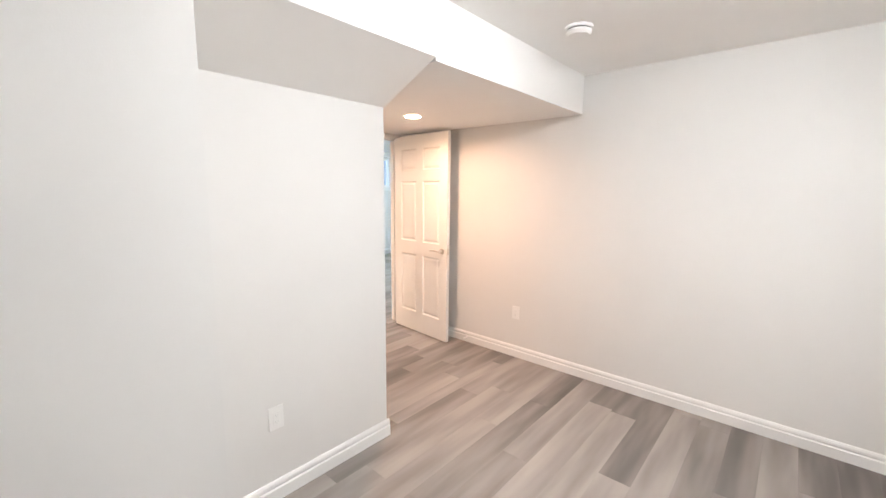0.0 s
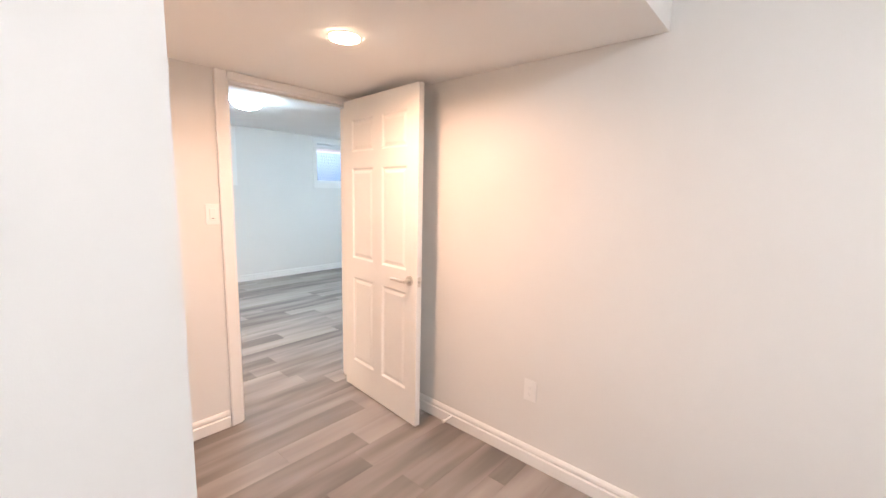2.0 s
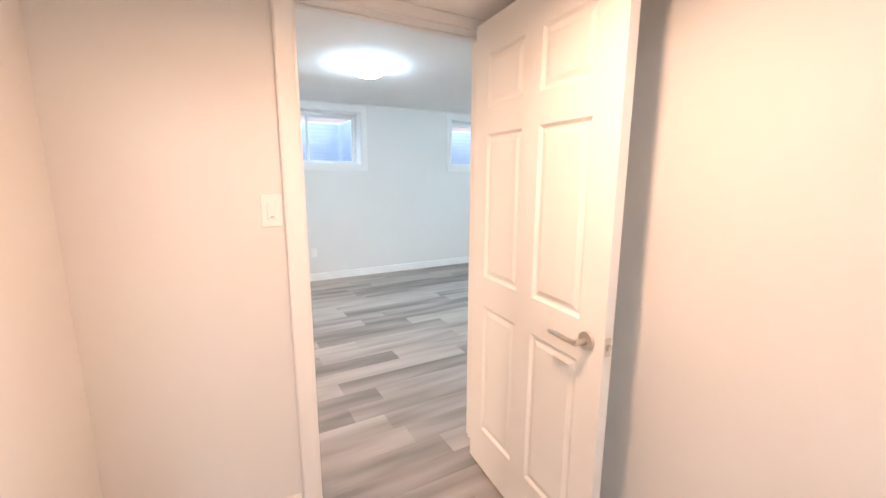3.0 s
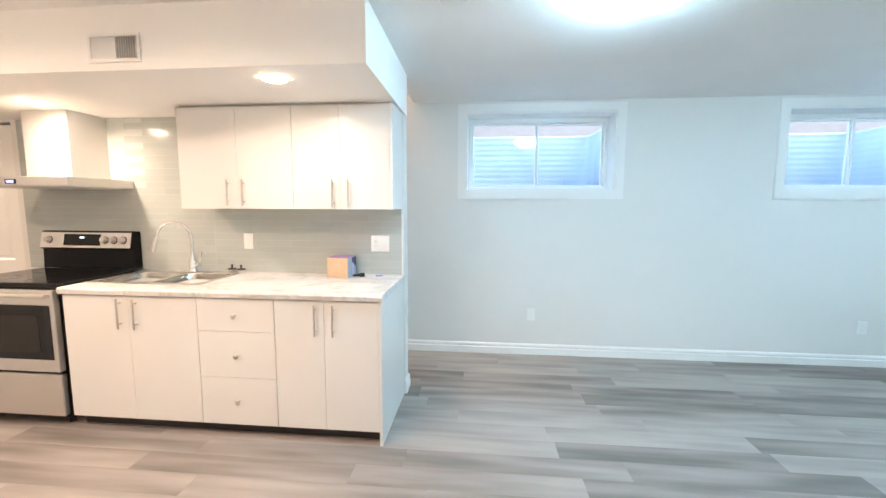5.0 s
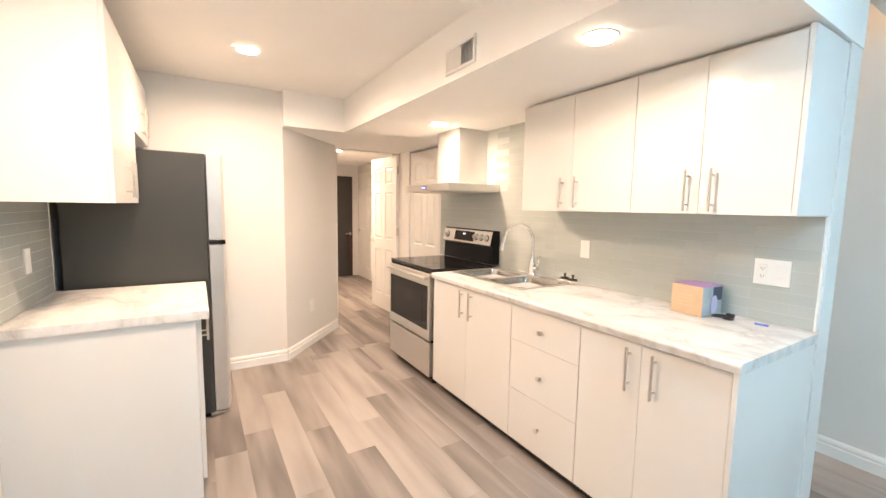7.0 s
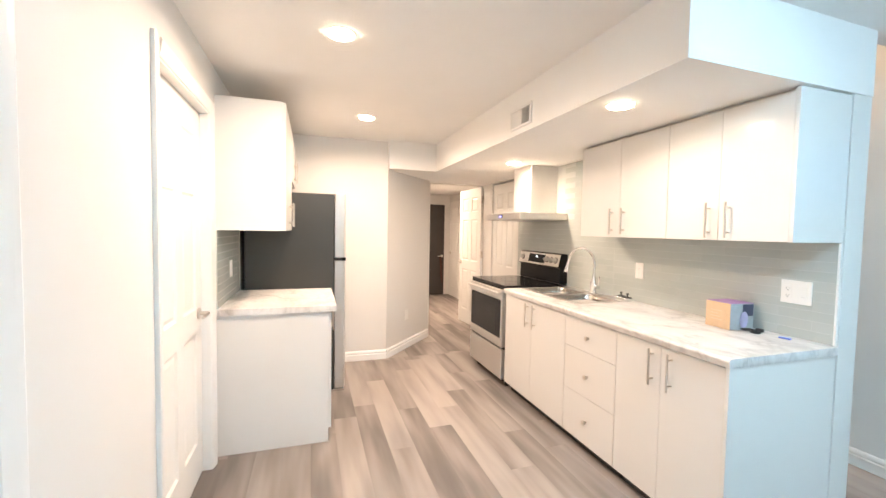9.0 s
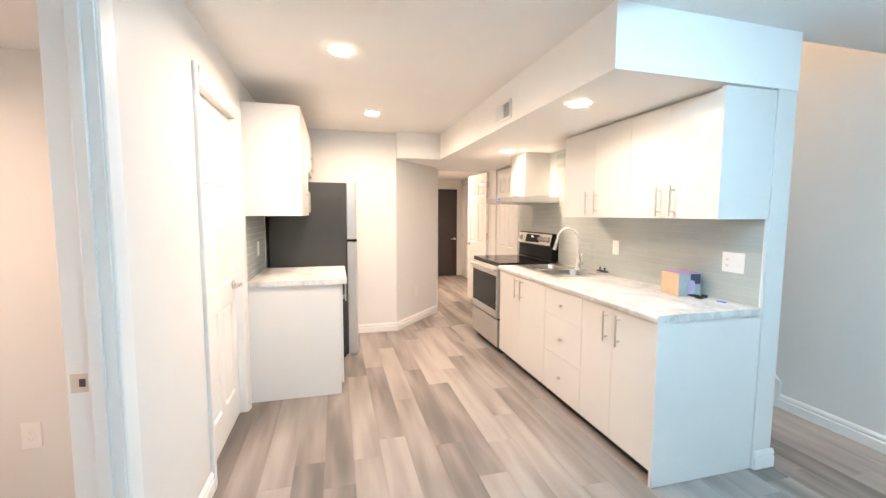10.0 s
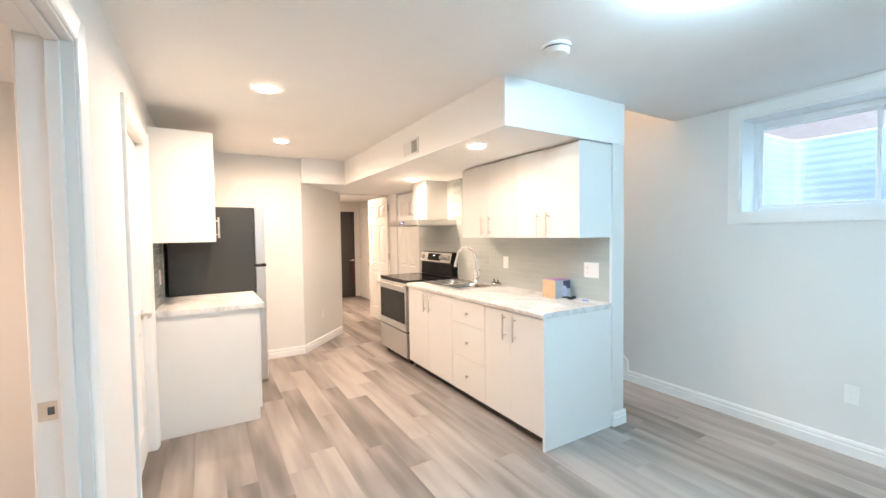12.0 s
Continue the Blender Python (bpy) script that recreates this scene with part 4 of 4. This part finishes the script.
guard = part("backguard", bg, BLACK, rg, "black backguard")


def on_panel(x, z):
    """A place on the sloping control panel, and its outward way."""
    k = (z - 1.093) / (1.210 - 1.093)
    return Vector((x, 6.588 + k * 0.026, z)), Vector((0, -0.975, 0.22)).normalized()


def panel_plate(x0, x1, z0, z1, lift, thick=0.003):
    bm = bmesh.new()
    vs = []
    for l in (lift, lift + thick):
        for x, z in ((x0, z0), (x1, z0), (x1, z1), (x0, z1)):
            p, n = on_panel(x, z)
            vs.append(bm.verts.new(p + n * l))
    for q in ((0, 1, 2, 3), (4, 5, 6, 7), (0, 1, 5, 4), (1, 2, 6, 5), (2, 3, 7, 6), (3, 0, 4, 7)):
        bm.faces.new([vs[i] for i in q])
    bmesh.ops.recalc_face_normals(bm, faces=bm.faces[:])
    return bm


cp = part("control_panel", panel_plate(SL + 0.008, SR - 0.008, 1.095, 1.209, 0.0005), STEELH, guard, "stainless control panel")
part("display", panel_plate(-0.080, 0.225, 1.112, 1.196, 0.004, 0.002), BLACKG, guard, "black glass display")
part("display_digits", panel_plate(0.052, 0.090, 1.166, 1.177, 0.0065, 0.0006), WHITELED, guard, "lit clock figures")
for x in (-0.205, 0.262, 0.335, 0.412):
    p, nrm = on_panel(x, 1.153)
    # black ring added for the dark, shadowed outline round each knob
    part("knob_outline", cyl(p + nrm * 0.003, p + nrm * 0.007, 0.029, 0.028, 24), BLACK, guard, "black ring for the shadowed outline of the knob", True)
    bm = cyl(p + nrm * 0.007, p + nrm * 0.012, 0.024, 0.023, 24)
    cyl(p + nrm * 0.011, p + nrm * 0.036, 0.021, 0.018, 24, bm)
    along = nrm.cross(Vector((1, 0, 0))).normalized() * 0.017
    tip = p + nrm * 0.036
    merge(bm, tube([tip - along, tip + along], 0.005, 8))
    part("control_knob", bm, STEEL, guard, "stainless control knob", True)
for x, y, r in ((-0.08, 6.17, 0.095), (0.28, 6.17, 0.115), (-0.08, 6.46, 0.075), (0.28, 6.46, 0.095)):
    part("burner_ring", lathe([(r, 0.9362), (r + 0.003, 0.9364), (r + 0.003, 0.9366), (r, 0.9368)], 40, (x, y, 0), True), OVENWIN, rg, "faint grey burner ring")

# range hood
hd = thing("range_hood", (0.09, KIT_Y0, 1.534), "stainless chimney range hood on the wall", "range hood")
HL, HR, HF = -0.288, 0.450, 6.185
part("canopy", box((HL, HR, HF, KIT_Y0 - 0.010, 1.540, 1.602), bevel=0.003), STEELH, hd)
part("filter", box((HL + 0.05, HR - 0.05, HF + 0.05, KIT_Y0 - 0.05, 1.534, 1.5398), bevel=0.001), STEEL, hd, "grey mesh filter")
part("chimney", box((-0.085, 0.262, 6.395, KIT_Y0 - 0.010, 1.6025, SOFFIT - 0.001), bevel=0.002), CHIMNEY, hd, "stainless chimney with a lit-looking pale finish")
part("display", box((0.010, 0.090, HF - 0.002, HF + 0.001, 1.556, 1.586)), BLACKG, hd)
part("display_digits", box((0.020, 0.075, HF - 0.0028, HF - 0.0021, 1.562, 1.580)), BLUELED, hd, "blue lit display")

# left run: base cabinet, counter, wall cabinets, fridge
cabinet("base_cabinet", 0.190, 0.966, DOOR_Y1 + 0.012, 4.494, 0, BASE_Z, "white two-door base cabinet beside the fridge",
        [(0.190, 0.578, 0.085, 0.872, ("bar", 0.53, 0.668, 0.850)), (0.578, 0.966, 0.085, 0.872, ("bar", 0.625, 0.668, 0.850))], kick=0.085, group="base cabinets")
end_panel(0.9665, 0.984, DOOR_Y1 + 0.001, 4.494, 0.001, BASE_Z, 1, "white laminate end panel beside the closed door")
top = thing("countertop", (0.6, 4.18, CT0), "short white grey-veined marble-look laminate countertop", "countertop")
part("front_edge", counter_profile(0.186, 1.000, 4.548, 4.514, CT0, CT1), COUNTER, top)
part("slab", box((0.186, 1.000, DOOR_Y1 + 0.013, 4.514, CT0, CT1)), COUNTER, top)
cabinet("wall_cabinet", 0.190, 0.966, DOOR_Y1 + 0.002, 4.212, 1.402, 2.205, "tall white two-door wall cabinet",
        [(0.190, 0.578, 1.402, 2.205, ("bar", 0.53, 1.43, 1.60)), (0.578, 0.966, 1.402, 2.205, ("bar", 0.64, 1.43, 1.60))], group="wall cabinets")
end_panel(0.9665, 0.984, DOOR_Y1 + 0.002, 4.214, 1.402, 2.205, 1, "white laminate end panel of the wall cabinet")
cabinet("fridge_cabinet", -0.600, 0.188, DOOR_Y1 + 0.002, 4.212, 1.810, 2.205, "white two-door cabinet above the fridge",
        [(-0.600, -0.206, 1.810, 2.205, ("bar", -0.25, 1.83, 2.0)), (-0.206, 0.188, 1.810, 2.205, ("bar", -0.16, 1.83, 2.0))], group="wall cabinets")
FRL, FRR, FRF = -0.560, 0.160, 4.575
fr = thing("fridge", ((FRL + FRR) / 2, 4.2, 0), "top-freezer fridge with dark grey sides and silver doors", "fridge")
part("body", box((FRL, FRR, DOOR_Y1 + 0.04, FRF - 0.004, 0.03, 1.715), bevel=0.006, seg=2), FRIDGE, fr, "dark grey textured side")
part("plinth", box((FRL + 0.02, FRR - 0.02, DOOR_Y1 + 0.1, FRF - 0.02, 0.0, 0.031)), BLACK, fr, "black plinth")


def fridge_door(z0, z1):
    bm = bmesh.new()
    prof = [(FRF, FRL), (FRF, FRR)]
    for k in range(9):
        u = k / 8
        prof.append((FRF + 0.078 + 0.030 * math.sin(math.pi * u) ** 0.6, FRR - u * (FRR - FRL)))
    pts = [(x, y) for y, x in prof]
    one = prism(pts, z0, z1)
    bmesh.ops.recalc_face_normals(one, faces=one.faces[:])
    bmesh.ops.bevel(one, geom=[e for e in one.edges], offset=0.003, segments=1, affect="EDGES")
    return one


for z0, z1 in ((0.035, 1.146), (1.176, 1.722)):
    fd = part("door", fridge_door(z0, z1), SILVER, fr, "silver door")
bm = box((FRR - 0.040, FRR + 0.005, FRF - 0.002, FRF + 0.060, 1.152, 1.170), (FRR - 0.030, FRR + 0.006, FRF + 0.058, FRF + 0.092, 1.1475, 1.1745), bevel=0.003)
part("hinge_bracket", bm, BLACK, fr, "black bracket between the doors")
part("foot_hinge", box((FRR - 0.08, FRR - 0.005, FRF - 0.03, FRF + 0.085, 0.006, 0.03), bevel=0.003), CHROME, fr, "bright metal foot hinge")


# ---- switches, outlets, vents, detectors ----
def plate_on(name, label, at, normal, w=0.072, h=0.116, style="outlet"):
    """A wall plate at the pose given by its centre and outward way."""
    th = thing(name, (0, 0, 0), label, name.replace("_", " "), "outlets" if "outlet" in name else "")
    part("plate", box((-w / 2, w / 2, -0.006, 0, -h / 2, h / 2), bevel=0.002, seg=2), PLATE, th)
    # slots are raised strips, coloured for the shade inside real ones
    dark = SLOT if style == "double" else FAINT
    if style == "rocker":
        part("rocker", box((-0.0165, 0.0165, -0.010, -0.006, -0.033, 0.033), bevel=0.002), PLATE, th)
        part("rocker_mark", box((-0.006, 0.006, -0.0108, -0.0101, -0.024, -0.021)), SLOT, th)
    else:
        for ox in ((0.0,) if style == "outlet" else (-w / 4,)):
            part("socket_face", box((ox - 0.0165, ox + 0.0165, -0.0085, -0.006, -0.033, 0.033), bevel=0.0012), PLATE, th)
            for oz in (-0.017, 0.017):
                for sx, ww, hh in ((-0.006, 0.002, 0.008), (0.006, 0.002, 0.007)):
                    part("slot", box((ox + sx - ww / 2, ox + sx + ww / 2, -0.0090, -0.0086, oz - hh / 2, oz + hh / 2)), dark, th)
                part("slot", box((ox - 0.002, ox + 0.002, -0.0090, -0.0086, oz - 0.010, oz - 0.0065)), dark, th)
        if style == "double":
            part("rocker", box((w / 4 - 0.0165, w / 4 + 0.0165, -0.0072, -0.006, -0.033, 0.033), bevel=0.0005), PLATE, th)
            part("rocker_mark", box((w / 4 - 0.009, w / 4 + 0.009, -0.0078, -0.0073, -0.022, -0.0205)), FAINT, th)
    ang = math.degrees(math.atan2(normal[1], normal[0])) + 90
    th.matrix_world = pose(*at, 0, 0, ang)
    return th


OUT = "white plastic duplex outlet on the wall"
plate_on("wall_outlet", OUT, (BED_R, 2.203, 0.412), (-1, 0))
plate_on("wall_outlet", OUT, (1.383, NOOK_Y, 0.42), (0, -1))
plate_on("wall_outlet", OUT, (3.196, BED_BACK, 0.41), (0, 1))
plate_on("wall_outlet", OUT, (NOOK_X, 3.170, 0.45), (1, 0))
plate_on("light_switch", "white rocker light switch beside the bedroom door", (2.660, DOOR_Y0, 1.292), (0, -1), style="rocker")
plate_on("wall_outlet", OUT, (3.578, FAR_Y, 0.39), (0, -1))
plate_on("wall_outlet", OUT, (6.479, FAR_Y, 0.352), (0, -1))
plate_on("wall_outlet", OUT, (RIGHT_X, 6.82, 0.385), (-1, 0))
plate_on("wall_outlet", OUT, (-0.98, 5.17 + 0.34 * 0.885, 0.40), (dy / dl, -dx / dl))
plate_on("wall_outlet", "white plastic outlet on the glass tile backsplash", (1.352, KIT_Y0 - 0.011, 1.152), (0, -1))
plate_on("wall_outlet", "white double outlet and switch plate on the backsplash", (2.362, KIT_Y0 - 0.011, 1.146), (0, -1), 0.135, 0.116, "double")
plate_on("wall_outlet", "white plastic outlet on the glass tile backsplash", (0.56, DOOR_Y1 + 0.011, 1.13), (0, 1))

ds = thing("door_stop", (BED_R - 0.016, 2.725, 0.06), "white spring door stop on the baseboard", "door stop")
part("spring", cyl((BED_R - 0.016, 2.725, 0.06), (BED_R - 0.085, 2.725, 0.06), 0.006, seg=12), TRIM, ds, "", True)
part("tip", cyl((BED_R - 0.085, 2.725, 0.06), (BED_R - 0.100, 2.725, 0.06), 0.010, seg=14), PLATE, ds, "", True)

VX0, VX1, VZ0, VZ1, VY = 1.195, 1.465, 2.105, 2.238, 5.69
vn = thing("air_vent", ((VX0 + VX1) / 2, VY, VZ0), "white metal two-way louvred air vent on the bulkhead", "vent")
part("frame", box((VX0, VX1, VY - 0.012, VY, VZ0, VZ0 + 0.016), (VX0, VX1, VY - 0.012, VY, VZ1 - 0.016, VZ1), (VX0, VX0 + 0.016, VY - 0.012, VY, VZ0 + 0.016, VZ1 - 0.016),
     (VX1 - 0.016, VX1, VY - 0.012, VY, VZ0 + 0.016, VZ1 - 0.016), bevel=0.002), TRIM, vn)
# closed sheet; its grey stands in for shade between the slats
part("backing", box((VX0 + 0.016, VX1 - 0.016, VY - 0.0012, VY - 0.0004, VZ0 + 0.016, VZ1 - 0.016)), DUCT, vn, "grey sheet for the shaded duct opening")
for k in range(19):
    x = VX0 + 0.024 + k * (VX1 - VX0 - 0.048) / 18
    tilt = 38 if k < 10 else -42
    part("slat", turned(box((x - 0.0058, x + 0.0058, VY - 0.0070, VY - 0.0060, VZ0 + 0.0165, VZ1 - 0.0165)), tilt, x, VY - 0.0065), TRIM, vn)


def smoke_detector(x, y):
    th = thing("smoke_detector", (x, y, CEILING), "round white plastic smoke detector on the ceiling", "smoke detector", "smoke detectors")
    part("base", lathe([(0.072, CEILING - 0.0005), (0.072, CEILING - 0.012), (0.066, CEILING - 0.014)], 36, (x, y, 0)), PLATE, th, "", True)
    # solid dark disc, coloured as the shade between base and cap
    part("gap", lathe([(0.062, CEILING - 0.0142), (0.062, CEILING - 0.021)], 36, (x, y, 0)), SLOT, th)
    part("cap", lathe([(0.066, CEILING - 0.0212), (0.067, CEILING - 0.032), (0.055, CEILING - 0.044), (0.02, CEILING - 0.047)], 36, (x, y, 0)), PLATE, th, "", True)


smoke_detector(2.745, 1.355)
smoke_detector(2.955, 5.695)


def pot_light(x, y, z, watts=POT_WATTS, color=WARM):
    th = thing("pot_light", (x, y, z), "round slim recessed ceiling light, lit warm white", "ceiling light", "pot lights")
    part("trim_ring", lathe([(0.062, z - 0.001), (0.071, z - 0.001), (0.070, z - 0.003), (0.066, z - 0.005), (0.062, z - 0.004)], 40, (x, y, 0), True), TRIM, th, "", True)
    part("lens", lathe([(0.0615, z - 0.0015), (0.0615, z - 0.0095), (0.059, z - 0.0112), (0.035, z - 0.0115)], 36, (x, y, 0)), POTGLOW, th, "glowing warm lens", True)
    disc_lamp(x, y, z - 0.0125, watts, color, 0.118)


for x, y, z, w in ((1.664, 4.518, CEILING, 11.5), (0.234, 4.825, CEILING, 10.8), (2.034, 5.860, SOFFIT, 2.6), (0.277, 6.193, SOFFIT, 5.0), (-2.70, 6.277, 2.20, 17.0)):
    pot_light(x, y, z, w)
pot_light(0.9, 7.23, 4.8, 24.0)
pot_light(2.889, 2.757, ALCOVE, 6.9, (1.0, 0.645, 0.45))


def dome_light(x, y, mat, label, watts=0.0):
    z = CEILING
    th = thing("dome_light", (x, y, z), label, "ceiling light", "dome lights")
    part("canopy", lathe([(0.125, z - 0.0005), (0.125, z - 0.010), (0.10, z - 0.012)], 40, (x, y, 0)), TRIM, th, "", True)
    prof = [(0.160 * math.cos(radians(a)), z - 0.012 - 0.088 * math.sin(radians(a))) for a in range(0, 90, 10)] + [(0.008, z - 0.1)]
    part("glass_bowl", lathe(prof, 40, (x, y, 0)), mat, th, "frosted glass bowl, lit", True)
    if watts:
        disc_lamp(x, y, z - 0.121, watts, COOL, 0.20)
    part("finial", lathe([(0.012, z - 0.0995), (0.011, z - 0.112), (0.004, z - 0.118)], 20, (x, y, 0)), NICKEL, th, "satin nickel finial", True)


dome_light(3.74, 5.72, DOMEGLOW, "frosted glass flush dome light, lit cool white", 1.2)
dome_light(6.20, 5.72, DOMEGLOW, "frosted glass flush dome light, lit cool white", 1.2)
dome_light(1.88, 0.54, DOMEBED, "frosted glass flush dome light, lit white")

# ---- stairs behind the kitchen wall ----
stairs = thing("stairs", (1.95, 7.23, 0), "wooden basement stairs rising behind the kitchen wall", "stairs", kind="structure")
for k in range(12):
    x1 = 1.95 - 0.25 * k
    part("riser", box((x1 - 0.02, x1, KIT_Y1 + 0.002, FAR_Y - 0.022, 0.19 * k, 0.19 * (k + 1) - 0.03)), TRIM, stairs)
    part("tread", box((x1 - 0.27, x1 + 0.025, KIT_Y1 + 0.002, FAR_Y - 0.022, 0.19 * (k + 1) - 0.03, 0.19 * (k + 1)), bevel=0.006), CARPET, stairs)
sk = bmesh.new()
pts = [(2.03, 0.0), (2.03, 0.19), (1.98, 0.24), (-0.95, 2.46), (-0.95, 2.15), (1.90, 0.0)]
ends = [[sk.verts.new((x, y, z)) for x, z in pts] for y in (FAR_Y - 0.018, FAR_Y - 0.001)]
for i in range(len(pts)):
    j = (i + 1) % len(pts)
    sk.faces.new((ends[0][i], ends[0][j], ends[1][j], ends[1][i]))
sk.faces.new(ends[0][::-1])
sk.faces.new(ends[1])
bmesh.ops.recalc_face_normals(sk, faces=sk.faces[:])
part("skirt_board", sk, TRIM, stairs, "white sloping skirt board")


# ---- backsplash tiles ----
TW, THT, GAP, JOINT = 0.2990, 0.0470, 0.0014, 0.0006
TILE_MESHES = {}


def tile_mesh(w, h):
    key = (round(w, 4), round(h, 4))
    if key not in TILE_MESHES:
        TILE_MESHES[key] = place_mesh("tile", box((0, w, 0, 0.006, 0, h), bevel=0.0006), TILE)
    return TILE_MESHES[key]


def backsplash(name, x0, x1, z0, z1, y, out, holes=()):
    base = single(name, box((x0, x1, min(y, y + out * 0.0111), max(y, y + out * 0.0111), z0, z1)), GROUT, "pale grey-green glass strip tile backsplash", "backsplash", kind="structure")
    row, z = 0, z0 + 0.001
    while z < z1 - 0.012:
        h = min(THT, z1 - z - 0.001)
        x = x0 + 0.001 - (0.0 if row % 2 == 0 else TW / 2)
        while x < x1 - 0.01:
            a, b = max(x, x0 + 0.001), min(x + TW, x1 - 0.001)
            if b - a > 0.02 and not any(a < q and b > p and z < s - 0.004 and z + h > r + 0.004 for p, q, r, s in holes):
                t = new("tile", tile_mesh(b - a, h))
                t.parent = base
                t.location = (a, y + out * 0.005 - (0.006 if out < 0 else 0) + out * 0.0005, z)
                t.rotation_euler = (radians(random.uniform(-0.25, 0.25)), 0, radians(random.uniform(-0.05, 0.05)))
            x += TW + JOINT
        z += THT + GAP
        row += 1
    return base


backsplash("backsplash_kitchen", 1.085, 2.520, CT1 + 0.001, 1.397, KIT_Y0, -1)
backsplash("backsplash_range", -0.500, 1.085, CT1 + 0.001, SOFFIT, KIT_Y0, -1, holes=[(-0.085, 0.262, 1.59, SOFFIT)])
backsplash("backsplash_left", 0.186, 0.984, CT1 + 0.001, 1.401, DOOR_Y1, 1)
single("trim_tile_edge", box((2.520, 2.531, KIT_Y0 - 0.013, KIT_Y0 + 0.001, CT1 + 0.001, 1.397), bevel=0.002), TRIM, "white tile edge trim", "trim", kind="structure")
single("trim_tile_edge", box((0.178, 0.186, DOOR_Y1, DOOR_Y1 + 0.013, CT1 + 0.001, 1.401), bevel=0.002), TRIM, "white tile edge trim", "trim", kind="structure")

# ---- floor planks ----
PW, PL = 0.163, 1.22
PLANK_MESHES = {}


def plank_mesh(l, w):
    key = (round(l, 3), round(w, 3))
    if key not in PLANK_MESHES:
        PLANK_MESHES[key] = place_mesh("plank", box((0, l, 0, w, -0.008, 0), bevel=0.0006), PLANK)
    return PLANK_MESHES[key]


def lay(x0, x1, y0, y1, seed):
    rnd = random.Random(seed)
    y = y0
    while y < y1 - 0.01:
        w = min(PW, y1 - y)
        x = x0 - rnd.uniform(0.05, PL)
        while x < x1:
            a, b = max(x, x0), min(x + PL, x1)
            if b - a > 0.03:
                p = new("plank", plank_mesh(b - a - 0.0003, w - 0.0003))
                p.parent = floor
                p.location = (a, y, 0)
            x += PL
        y += PW


lay(BED_L, BED_R, BED_BACK, 2.294, 3)
lay(NOOK_X, BED_R, 2.294, 3.733, 4)
lay(END_X, RIGHT_X, 3.733, 6.830, 5)
lay(1.70, RIGHT_X, 6.830, FAR_Y, 8)
lay(-4.75, END_X, 5.10, 7.30, 6)
